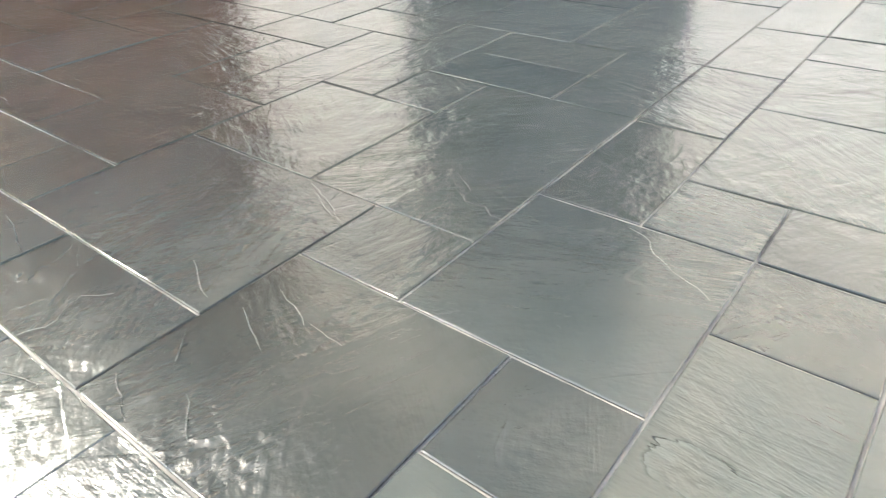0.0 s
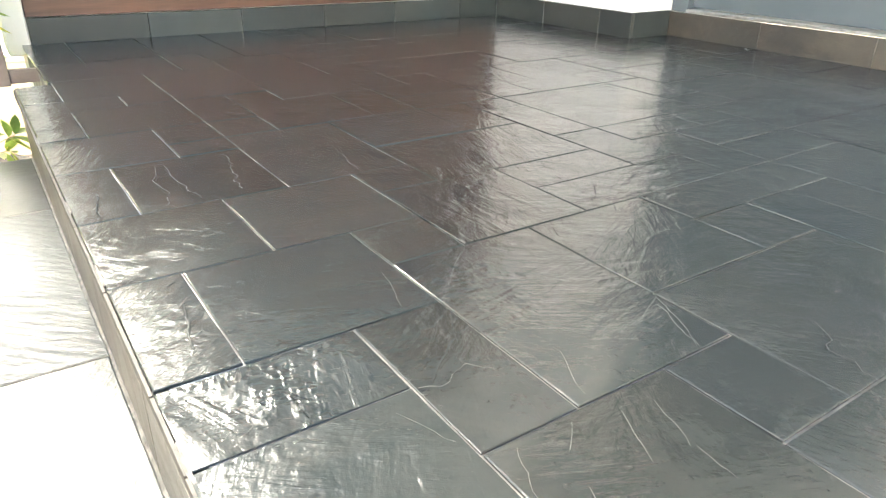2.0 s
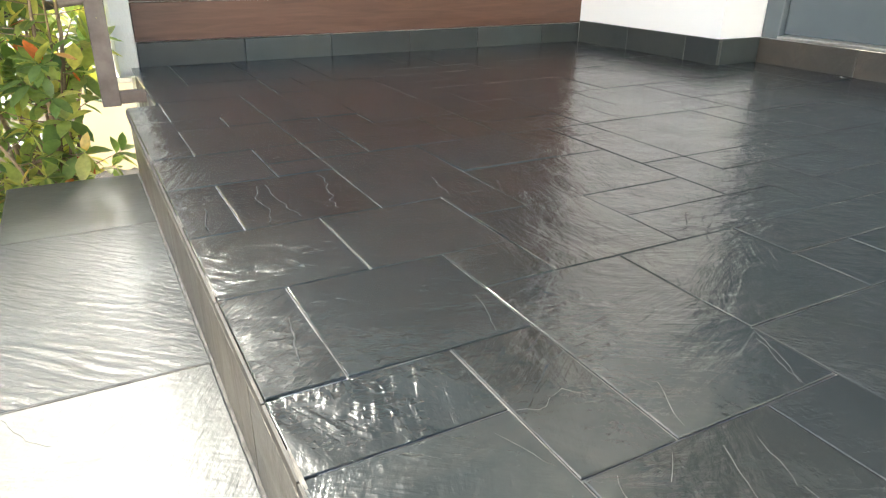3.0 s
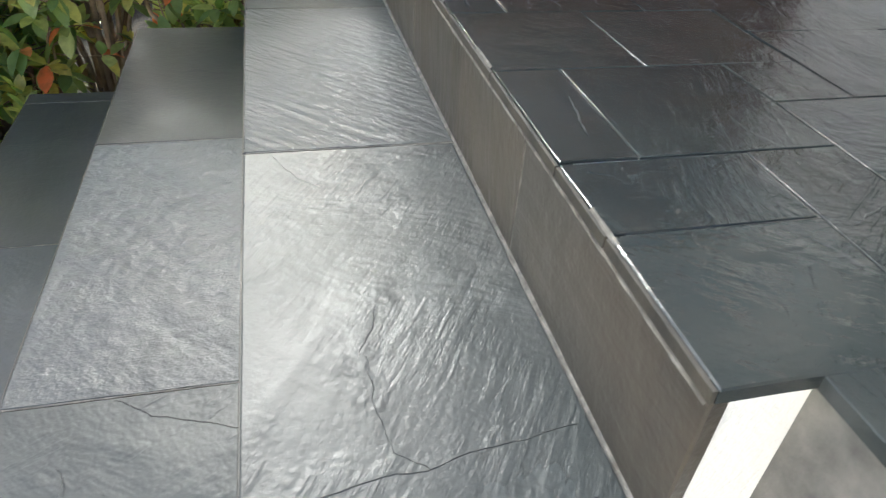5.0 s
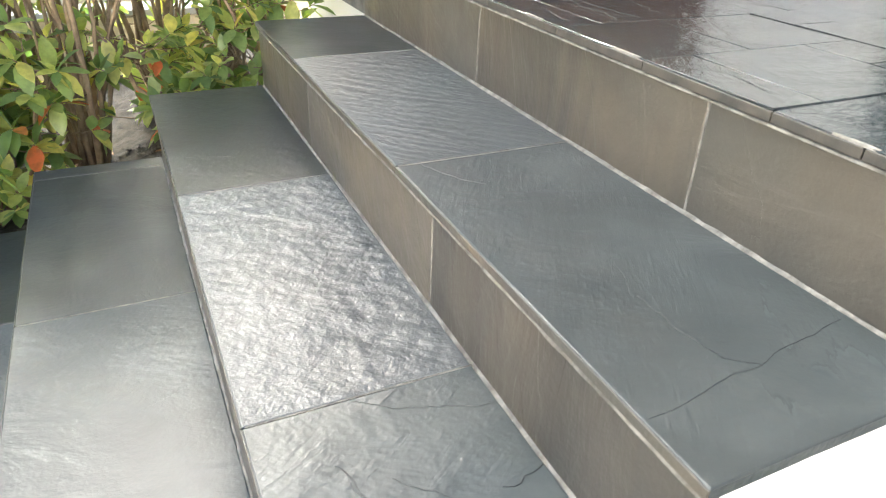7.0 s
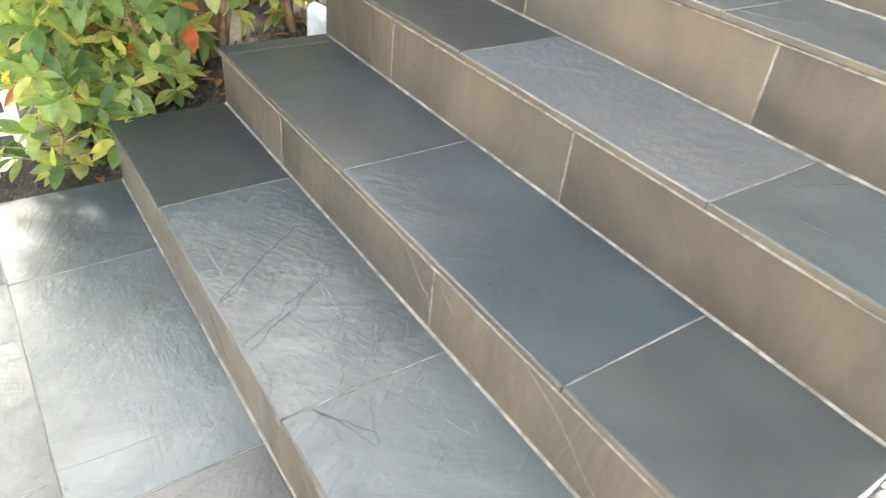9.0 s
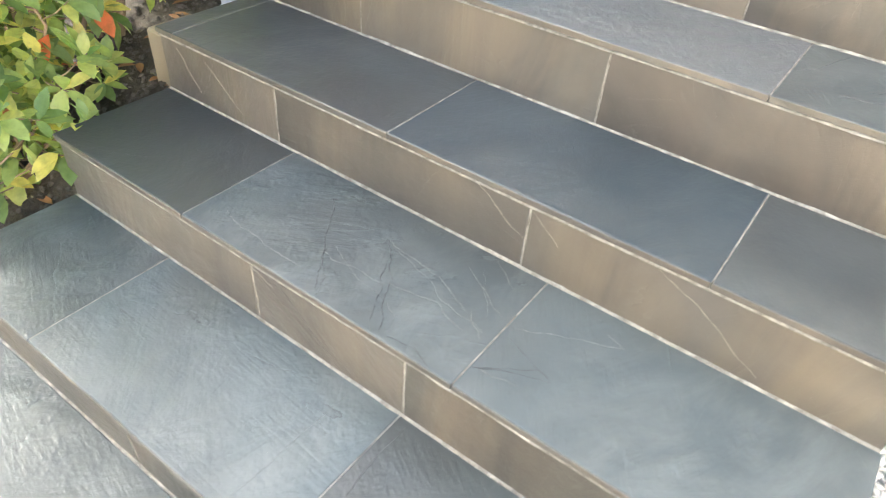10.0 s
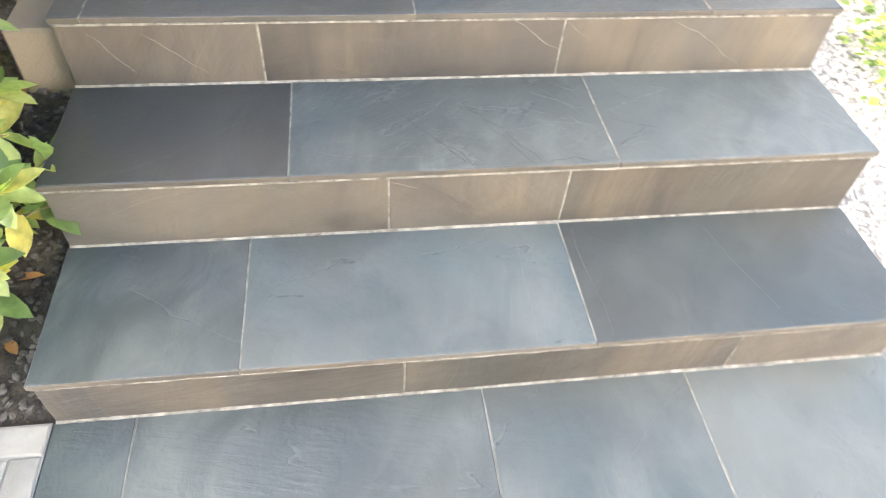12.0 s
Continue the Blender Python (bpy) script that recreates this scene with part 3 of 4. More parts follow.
mark(stairs, L[4], (-0.329, -0.745), (-0.277, -0.732), 0.0016, False, 6, wander=0.3)
mark(stairs, L[4], (-0.470, -0.655), (-0.444, -0.737), 0.0014, False, 7)
mark(stairs, L[4], (-0.433, -0.585), (-0.280, -0.640), 0.0012, False, 8)
mark(stairs, L[4], (-0.422, -0.691), (-0.379, -0.744), 0.0010, False, 9)
mark(stairs, L[4], (-0.467, -0.662), (-0.415, -0.799), 0.0016, True, 10)
mark(stairs, L[4], (-0.415, -0.799), (-0.423, -0.875), 0.0030, True, 11)
mark(stairs, L[1], (-1.133, -0.595), (-1.375, -0.667), 0.0007, True, 12, wander=0.03)
mark(stairs, L[1], (-1.123, -0.209), (-1.377, -0.203), 0.0006, True, 13, wander=0.02)
mark(stairs, L[1], (-1.114, -0.324), (-1.368, -0.336), 0.0007, True, 14, wander=0.03)
mark(stairs, L[0], (-1.540, 0.450), (-1.651, 0.255), 0.0022, True, 15)
mark(stairs, L[0], (-1.599, 0.229), (-1.609, 0.085), 0.0022, True, 16)
mark(stairs, L[2], (-1.000, -0.057), (-1.091, -0.121), 0.0013, False, 17)
mark(stairs, L[2], (-0.906, -0.118), (-1.090, -0.245), 0.0009, False, 18)
mark(stairs, L[2], (-1.053, -0.405), (-1.002, -0.499), 0.0014, False, 19)
mark(stairs, L[2], (-0.912, -0.123), (-0.993, -0.370), 0.0011, True, 20)
mark(stairs, L[2], (-0.985, -0.060), (-1.050, -0.250), 0.0009, True, 21)
mark(stairs, L[2], (-0.870, -0.290), (-0.960, -0.360), 0.0009, True, 22)
TREAD_RIDGES = (
    ((-0.914, -0.131), (-0.933, -0.241), True),
    ((-0.933, -0.241), (-0.965, -0.331), True),
    ((-0.965, -0.331), (-1.003, -0.377), True),
    ((-1.011, -0.057), (-1.006, -0.186), True),
    ((-0.998, -0.191), (-0.984, -0.277), True),
    ((-0.984, -0.277), (-1.010, -0.344), True),
    ((-0.878, -0.272), (-0.930, -0.348), True),
    ((-0.930, -0.348), (-0.943, -0.377), True),
    ((-0.829, -0.297), (-0.877, -0.358), True),
    ((-0.951, -0.408), (-0.913, -0.482), True),
    ((-0.913, -0.482), (-0.879, -0.558), True),
    ((-0.868, -0.525), (-0.879, -0.558), True),
    ((-1.043, 0.152), (-1.060, 0.037), True),
    ((-1.060, 0.037), (-1.062, -0.056), True),
    ((-1.046, -0.468), (-1.054, -0.398), True),
    ((-0.893, 0.039), (-1.039, -0.079), False),
    ((-1.039, -0.079), (-1.092, -0.120), False),
    ((-0.915, -0.124), (-0.993, -0.195), False),
    ((-0.993, -0.195), (-1.092, -0.243), False),
    ((-0.971, -0.410), (-0.994, -0.461), False),
    ((-0.994, -0.461), (-1.005, -0.499), False),
    ((-1.058, -0.395), (-1.027, -0.439), False),
    ((-1.027, -0.439), (-0.996, -0.483), False),
    ((-1.090, -0.264), (-1.080, -0.309), False),
    ((-1.080, -0.309), (-1.098, -0.351), False),
)
for i, (a, b, pale) in enumerate(TREAD_RIDGES):
    mark(stairs, L[2], a, b, 0.0034 if pale else 0.0018, pale, 80 + i, wander=0.09)
R = [x + 0.0018 for x in NOSE]
mark(stairs, R[3], (-0.230, -0.492), (-0.332, -0.560), 0.0050, True, 30, True, 0.05)
mark(stairs, R[3], (-0.339, -0.498), (-0.395, -0.542), 0.0032, True, 31, True, 0.05)
mark(stairs, R[3], (-0.556, -0.492), (-0.740, -0.596), 0.0042, True, 32, True, 0.05)
mark(stairs, R[3], (0.555, -0.507), (0.491, -0.591), 0.0040, True, 33, True, 0.05)
mark(stairs, R[3], (0.459, -0.508), (0.357, -0.595), 0.0032, True, 34, True, 0.05)
mark(stairs, R[2], (-0.032, -0.645), (-0.144, -0.740), 0.0010, False, 35, True, 0.05)
mark(stairs, R[2], (0.035, -0.645), (-0.02, -0.665), 0.0030, True, 36, True, 0.05)
mark(porch, 0.0012, (0.128, -0.083), (0.116, -0.262), 0.0016, True, 41)
mark(porch, 0.0012, (0.148, -0.094), (0.153, -0.259), 0.0020, True, 42)
mark(porch, 0.0012, (0.237, -0.078), (0.213, -0.249), 0.0024, True, 43, wander=0.25)
mark(porch, 0.0012, (0.182, -0.773), (0.252, -0.775), 0.0024, True, 44, wander=0.3)
mark(porch, 0.0012, (0.149, -0.790), (0.172, -0.840), 0.0018, True, 45)
mark(porch, 0.0012, (0.468, -0.777), (0.428, -0.855), 0.0016, True, 46)
mark(porch, 0.0012, (0.257, -0.579), (0.238, -0.654), 0.0016, True, 47)
mark(porch, 0.0012, (0.406, -0.176), (0.390, -0.262), 0.0016, True, 48)
mark(porch, 0.0012, (0.592, -0.533), (0.681, -0.507), 0.0024, False, 49, wander=0.3)
mark(porch, 0.0012, (0.612, -0.539), (0.707, -0.552), 0.0018, False, 50, wander=0.2)
mark(porch, 0.0012, (0.044, -0.165), (0.027, -0.252), 0.0020, False, 51)
mark(porch, 0.0012, (0.058, -0.535), (0.048, -0.619), 0.0026, False, 52)
mark(porch, 0.0012, (0.206, -0.870), (0.184, -0.915), 0.0016, True, 53)
mark(porch, 0.0012, (0.261, -0.870), (0.236, -0.894), 0.0018, True, 54)
mark(porch, 0.0012, (0.301, -0.882), (0.280, -0.934), 0.0018, True, 55)
mark(porch, 0.0012, (0.316, -0.795), (0.291, -0.850), 0.0016, True, 56)
mark(porch, 0.0012, (0.334, -0.888), (0.314, -0.937), 0.0018, True, 57)
mark(porch, 0.0012, (0.317, -0.940), (0.313, -0.975), 0.0012, True, 58)
mark(porch, 0.0012, (0.458, -0.786), (0.431, -0.855), 0.0014, True, 59)
mark(porch, 0.0012, (0.222, -0.926), (0.198, -0.962), 0.0020, True, 60)
mark(porch, 0.0012, (0.565, -1.068), (0.507, -1.161), 0.0022, True, 61)
mark(porch, 0.0012, (0.555, -0.885), (0.497, -0.965), 0.0016, False, 62, wander=0.3)

# Unseen soffit, added to cut the sky light on the porch floor.
tagged(part("ceiling", box(0.55, 2.3, -3.1, 1.43, 2.45, 2.55), WOOD), "plain stained wooden soffit, unseen, added over the porch to dim its floor", "ceiling", kind="structure")

# ---- garden on the planted side ----
def ground_z(x, y):
    """Planted bed beside the steps: it climbs with them."""
    t = min(1.0, max(0.0, (x + 1.40) / 1.30))
    return -0.92 + 0.27 * min(1.0, t / 0.46) + 0.12 * max(0.0, t - 0.46) / 0.54 + 0.02 * noise.noise(Vector((x * 3, y * 3, 0)))


def sheet(x0, x1, y0, y1, nx, ny, height):
    bm = bmesh.new()
    vs = [[bm.verts.new((x0 + (x1 - x0) * i / nx, y0 + (y1 - y0) * j / ny, height(x0 + (x1 - x0) * i / nx, y0 + (y1 - y0) * j / ny))) for i in range(nx + 1)] for j in range(ny + 1)]
    for j in range(ny):
        for i in range(nx):
            bm.faces.new((vs[j][i], vs[j][i + 1], vs[j + 1][i + 1], vs[j + 1][i]))
    return bm


def soil_z(x, y):
    return ground_z(x, y) + 0.014 * noise.noise(Vector((x * 22, y * 22, 1.0))) + 0.008 * noise.noise(Vector((x * 60, y * 60, 2.0)))


tagged(part("soil_bed", sheet(-1.375, 0.075, Y_FAR - 0.02, 2.0, 90, 80, soil_z), SOIL, smooth=True), "dark crumbly soil bed beside the steps", "soil", kind="structure")

# pale pavers beside the lowest step
pav = tagged(part("paver_bed", box(-4.2, -1.377, Y_FAR + 0.003, 3.2, LOW - 0.05, -0.902), PAVER), "sandy bed of the pale pavers", "pavement", kind="structure")
x1 = -1.379
for i in range(14):
    w = (0.058, 0.128, 0.058, 0.098)[i % 4]
    y0 = Y_FAR + 0.005
    for j in range(9):
        d = (0.052, 0.205, 0.105)[j % 3] if w > 0.1 else (0.160, 0.105)[j % 2]
        slab("paver", pav, PAVER, x1 - w + 0.002, x1, y0, y0 + d - 0.002, -0.898, 0.045, 0.002, 0.25, i * 3 + j)
        y0 += d
    x1 -= w

# white gravel on the other side
def bed_z(x, y):
    return min(-0.28, max(-0.925, -0.315 + 0.5 * x)) + 0.01 * noise.noise(Vector((x * 4, y * 4, 5.0)))


tagged(part("gravel_bed", sheet(-2.4, 0.078, -3.2, Y_NEAR + 0.012, 60, 60, bed_z), GRAVEL_BED), "bed of pale gravel sloping beside the steps", "gravel", kind="structure")
STONE = varied("pale_gravel", (0.36, 0.35, 0.325), (0.56, 0.545, 0.51), 30.0, 0.8, 0.4, 0.002)
rng = random.Random(5)
st = bmesh.new()
base_pts = [Vector((math.cos(a) * c, math.sin(a) * c, h)) for h, c, o in ((-0.5, 0.7, 0.0), (0.1, 1.0, 0.5), (0.7, 0.55, 0.2)) for a in (o + math.tau * k / 5 for k in range(5))]
for _ in range(17000):
    x, y = rng.uniform(-1.3, 0.07), -0.912 - 0.62 * rng.random() ** 1.2
    r = rng.uniform(0.0034, 0.0068)
    m = Matrix.Translation((x, y, bed_z(x, y) + r * 0.35)) @ Euler((rng.uniform(-1, 1), rng.uniform(-1, 1), rng.uniform(0, 6.28))).to_matrix().to_4x4() @ Matrix.Diagonal((r * rng.uniform(0.8, 1.5), r * rng.uniform(0.7, 1.1), r * rng.uniform(0.5, 0.8), 1))
    v = [st.verts.new(m @ (p * rng.uniform(0.85, 1.15))) for p in base_pts]
    st.faces.new(v[0:5][::-1]), st.faces.new(v[10:15])
    for a in (0, 5):
        for k in range(5):
            st.faces.new((v[a + k], v[a + (k + 1) % 5], v[a + 5 + (k + 1) % 5], v[a + 5 + k]))
clods = bmesh.new()
for _ in range(1500):
    x, y = rng.uniform(-1.37, -0.35), Y_FAR + 0.008 + 0.42 * rng.random() ** 1.4
    r = rng.uniform(0.0025, 0.0075)
    m = Matrix.Translation((x, y, soil_z(x, y) + r * 0.3)) @ Euler((rng.uniform(-1, 1), rng.uniform(-1, 1), rng.uniform(0, 6.28))).to_matrix().to_4x4() @ Matrix.Diagonal((r * rng.uniform(0.8, 1.6), r, r * 0.7, 1))
    v = [clods.verts.new(m @ (p * rng.uniform(0.8, 1.2))) for p in base_pts]
    clods.faces.new(v[0:5][::-1]), clods.faces.new(v[10:15])
    for a in (0, 5):
        for k in range(5):
            clods.faces.new((v[a + k], v[a + (k + 1) % 5], v[a + 5 + (k + 1) % 5], v[a + 5 + k]))
tagged(part("soil_clods", clods, varied("grey_brown_clods", (0.035, 0.030, 0.024), (0.15, 0.135, 0.115), 7.0, 0.95, 0.8, 0.004)), "small grey-brown clods and grit on the soil", "soil", kind="stuff")
tagged(part("gravel", st, STONE), "loose angular pale grey gravel stones", "gravel", kind="stuff")


# ---- plants ----
def leaf(bm, base, direction, up, length, width, fold, droop):
    """One pointed oval leaf, folded along its midrib and bent."""
    d = Vector(direction).normalized()
    s = d.cross(Vector(up)).normalized()
    n = s.cross(d).normalized()
    mids, lefts, rights = [], [], []
    for t, w in ((0.0, 0.05), (0.22, 0.72), (0.5, 1.0), (0.78, 0.68), (1.0, 0.03)):
        c = Vector(base) + d * (length * t) - n * (droop * length * t * t)
        mids.append(bm.verts.new(c))
        e = s * (width * 0.5 * w)
        lefts.append(bm.verts.new(c - e + n * (fold * width * w)))
        rights.append(bm.verts.new(c + e + n * (fold * width * w)))
    for i in range(4):
        bm.faces.new((mids[i], mids[i + 1], lefts[i + 1], lefts[i]))
        bm.faces.new((rights[i], rights[i + 1], mids[i + 1], mids[i]))


LEAF = leafy("glossy_leaf", [(0.0, (0.10, 0.17, 0.07)), (0.35, (0.21, 0.29, 0.12)), (0.60, (0.31, 0.37, 0.14)), (0.84, (0.47, 0.47, 0.18)), (0.965, (0.55, 0.50, 0.18)), (0.98, (0.52, 0.14, 0.06))])
LEAF_DARK = leafy("hedge_leaf", [(0.0, (0.020, 0.045, 0.012)), (0.5, (0.045, 0.085, 0.018)), (0.9, (0.10, 0.14, 0.025))])


def shrub(x, y, spread, stems, tall, leaf_from, clusters, seed, label, low=0.0, lean=(0.0, 0.0), size=0.076):
    """Several woody stems from one base, with whorls of leaves on side twigs."""
    rng = random.Random(seed)
    root = tagged(new("shrub"), label, "shrub", group="shrubs beside the steps")
    z0 = ground_z(x, y) - 0.02
    root.location = (x, y, z0)
    leaves = bmesh.new()
    lines, woods = [], []
    for _ in range(stems):
        a = rng.uniform(0, math.tau)
        p = Vector((math.cos(a), math.sin(a), 0)) * rng.uniform(0.0, 0.07)
        out = Vector((math.cos(a) * spread * rng.uniform(0.2, 1.0) + lean[0], math.sin(a) * spread * rng.uniform(0.2, 1.0) + lean[1], tall * rng.uniform(0.75, 1.1)))
        pts = []
        for t in (0, 0.15, 0.3, 0.45, 0.6, 0.75, 0.9, 1.0):
            wob = Vector((rng.uniform(-1, 1), rng.uniform(-1, 1), rng.uniform(-0.4, 0.4))) * 0.018
            pts.append(p + Vector((out.x * t ** 1.25, out.y * t ** 1.25, out.z * t)) + (wob if t else Vector()))
        r = rng.uniform(0.005, 0.0125)
        woods.append(bmesh.new())
        tube(woods[-1], pts, [r * (1 - 0.72 * i / 7) for i in range(8)], 6)
        lines.append(pts)
    for _ in range(clusters):
        which = rng.randrange(len(lines))
        pts = lines[which]
        f = leaf_from + (1 - leaf_from) * rng.random() ** 0.8
        if rng.random() < low:
            f = rng.uniform(0.15, leaf_from)
        q = min(6.999, f * 7)
        p = pts[int(q)].lerp(pts[int(q) + 1], q % 1)
        a = rng.uniform(0, math.tau)
        tw = Vector((math.cos(a), math.sin(a), rng.uniform(0.0, 0.9))).normalized()
        reach = rng.uniform(0.05, 0.17)
        end = p + tw * reach
        tube(woods[which], [p, p.lerp(end, 0.5) + Vector((0, 0, -0.006)), end], [0.0026, 0.002, 0.0013], 4)
        k = rng.randint(5, 8)
        for i in range(k):
            b = math.tau * i / k + rng.uniform(-0.4, 0.4)
            u = tw.orthogonal().normalized()
            w = tw.cross(u)
            d = (u * math.cos(b) + w * math.sin(b)) + tw * rng.uniform(0.1, 1.1)
            L = size * rng.uniform(0.65, 1.2)
            leaf(leaves, end - tw * rng.uniform(0, 0.035), d, Vector((0, 0, 1)) + tw * 0.3, L, L * rng.uniform(0.42, 0.54), rng.uniform(0.06, 0.22), rng.uniform(0.0, 0.25))
    for bm in woods:
        part("stem", bm, BARK, root, smooth=True)
    part("foliage", leaves, LEAF, root, smooth=True)
    return root


shrub(-1.13, 0.76, 0.09, 5, 0.17, 0.10, 26, 31, "low spray of broad leaves hanging over the soil", lean=(0.02, -0.05), size=0.070)
shrub(-0.44, 0.98, 0.20, 9, 0.36, 0.12, 80, 33, "low leafy shrub filling the ground behind the steps", lean=(0.0, 0.05), size=0.066)
shrub(-0.97, 0.91, 0.16, 9, 0.40, 0.15, 80, 23, "low glossy yellow-green shrub pressed against the steps", lean=(-0.03, -0.02), size=0.074)
shrub(-1.12, 0.86, 0.11, 8, 0.30, 0.15, 60, 24, "low sprawling shrub by the lowest steps", lean=(0.0, 0.0), size=0.07)
shrub(-1.05, 0.98, 0.22, 12, 0.55, 0.22, 100, 11, "low dense shrub with glossy yellow-green leaves by the lower steps", lean=(-0.02, -0.02))
shrub(-0.90, 0.97, 0.20, 9, 0.62, 0.25, 70, 19, "low shrub with broad glossy leaves overhanging the steps", lean=(-0.08, -0.05))
shrub(-1.02, 1.10, 0.34, 14, 1.05, 0.35, 95, 12, "tall shrub with yellow-green leaves and a few red ones")
shrub(-1.36, 1.18, 0.34, 10, 0.95, 0.18, 80, 17, "leafy yellow-green shrub overhanging the white plaque")
shrub(-0.72, 1.02, 0.30, 26, 1.10, 0.55, 80, 13, "many-stemmed shrub with bare brown stems below its leaves", low=0.18)
shrub(-0.50, 1.30, 0.30, 18, 1.05, 0.50, 70, 14, "thin many-stemmed shrub with light green leaves", low=0.2)
shrub(-0.20, 1.08, 0.22, 9, 0.85, 0.15, 125, 15, "slender leafy shrub beside the porch", lean=(-0.06, 0.0))
shrub(-0.20, 1.55, 0.26, 8, 1.15, 0.40, 100, 16, "light green shrub behind the porch corner", lean=(-0.10, 0.1))

# leaf litter and ivy
lit = bmesh.new()
rng = random.Random(8)
for _ in range(46):
    x, y = rng.uniform(-1.36, -0.4), rng.uniform(Y_FAR + 0.03, 1.1)
    a = rng.uniform(0, 6.28)
    leaf(lit, (x, y, soil_z(x, y) + 0.008), (math.cos(a), math.sin(a), rng.uniform(-0.1, 0.3)), (0, 0, 1), rng.uniform(0.03, 0.06), 0.02, 0.2, 0.1)
tagged(part("leaf_litter", lit, varied("dry_leaf", (0.16, 0.07, 0.025), (0.30, 0.15, 0.05), 20.0, 0.7), smooth=True), "dry brown fallen leaves on the soil", "leaves", kind="stuff")


def ivy(x, y, count, reach, seed):
    rng = random.Random(seed)
    root = tagged(new("ivy"), "low ivy creeping over the gravel, its big bright patches standing for sunlit grass", "ivy", group="ivy on the gravel")
    root.location = (x, y, bed_z(x, y))
    bm = bmesh.new()
    for _ in range(count):
        a, d = rng.uniform(0, 6.28), reach * rng.random() ** 0.6
        p = Vector((math.cos(a) * d * 1.6, math.sin(a) * d, 0.012 + rng.uniform(0, 0.045)))
        p.z += bed_z(x + p.x, y + p.y) - bed_z(x, y)
        b = rng.uniform(0, 6.28)
        L = rng.uniform(0.018, 0.032)
        leaf(bm, p, (math.cos(b), math.sin(b), rng.uniform(-0.2, 0.4)), (0, 0, 1), L, L * 0.8, 0.12, 0.2)
    # Big patches take the brighter leaf colour to stand for sunlit grass.
    part("foliage", bm, LEAF if count > 100 else LEAF_DARK, root, smooth=True)


ivy(-0.42, -1.02, 26, 0.05, 1)
ivy(-0.29, -1.02, 16, 0.04, 2)
ivy(-0.70, -1.20, 190, 0.13, 3)
ivy(-0.66, -1.45, 190, 0.14, 4)

# green garden stake
gs = bmesh.new()
tube(gs, [(-1.02, 0.80, -0.86), (-1.10, 0.86, -0.40), (-1.20, 0.92, 0.1)], [0.006, 0.006, 0.006], 8)
tagged(part("garden_stake", gs, varied("green_plastic", (0.05, 0.12, 0.05), (0.07, 0.15, 0.07), 12.0, 0.5, 0.2, 0.001), smooth=True), "slim green plastic plant stake among the shrubs", "stake")

# plaque that leans in the bed
PLAQUE = varied("white_enamel", (0.74, 0.74, 0.72), (0.82, 0.82, 0.80), 5.0, 0.35, 0.1, 0.001)
INK = varied("black_paint", (0.02, 0.02, 0.022), (0.035, 0.035, 0.04), 20.0, 0.5)
plaque = tagged(new("plaque"), "white house plaque of two boards with black marks", "sign")
plaque.matrix_basis = pose(-1.262, 0.985, -0.899, -4, 0, -6)
lower = part("board", box(-0.36, 0.0, 0.0, 0.014, 0.0, 0.145, 0.002), PLAQUE, plaque)
upper = part("board", box(-0.36, 0.0, 0.0, 0.014, 0.149, 0.36, 0.002), PLAQUE, plaque)
for x0, x1 in ((-0.118, -0.078), (-0.066, -0.026), (-0.165, -0.15), (-0.21, -0.175)):
    part("mark", box(x0, x1, -0.002, 0.0005, 0.045, 0.105), INK, lower)
for x0, x1 in ((-0.30, -0.22), (-0.20, -0.11), (-0.09, -0.03)):
    part("mark", box(x0, x1, -0.002, 0.0005, 0.17, 0.20), INK, upper)
for x0 in (-0.30, -0.05):
    part("stake", box(x0, x0 + 0.02, 0.0142, 0.03, -0.03, 0.34), BARK, plaque)

# railing at the porch corner
rail = tagged(new("railing"), "brown painted metal railing with square posts at the porch corner", "railing")
post = part("post", box(-0.040, 0.008, 0.965, 0.998, -0.06, 1.0, 0.002), METAL, rail)
part("bracket", box(0.0082, SIDE_X + 0.012, 0.970, 0.994, -0.055, -0.02, 0.001), METAL, rail)
part("post", box(0.020, 0.060, 1.60, 1.63, 0.17, 1.0, 0.002), METAL, rail)
hb = bmesh.new()
tube(hb, [(-0.03, 0.985, 0.225), (-0.30, 1.35, 0.16), (-0.75, 1.9, 0.03)], [0.012, 0.012, 0.012], 8)
part("handrail", hb, METAL, rail, smooth=True)
part("top_rail", box(0.0, 0.05, 0.93, 1.66, 1.0, 1.03, 0.003), METAL, rail)

# garden walls and what lies behind
def garden_wall(x0, x1, y, top, label):
    w = tagged(part("garden_wall", box(x0, x1, y, y + 0.14, LOW - 0.06, top - 0.03), BEIGE), label, "wall", kind="structure")
    part("coping", box(x0 - 0.01, x1 + 0.01, y - 0.02, y + 0.16, top - 0.0295, top, 0.004), varied("coping_stone", (0.22, 0.22, 0.20), (0.34, 0.34, 0.31), 10.0, 0.8, rnd=0.1), w, "weathered grey coping")


garden_wall(-3.2, -0.155, 2.05, -0.39, "low beige rendered garden wall with grey coping")
garden_wall(-0.13, 2.3, 2.40, -0.20, "beige rendered garden wall with grey coping")

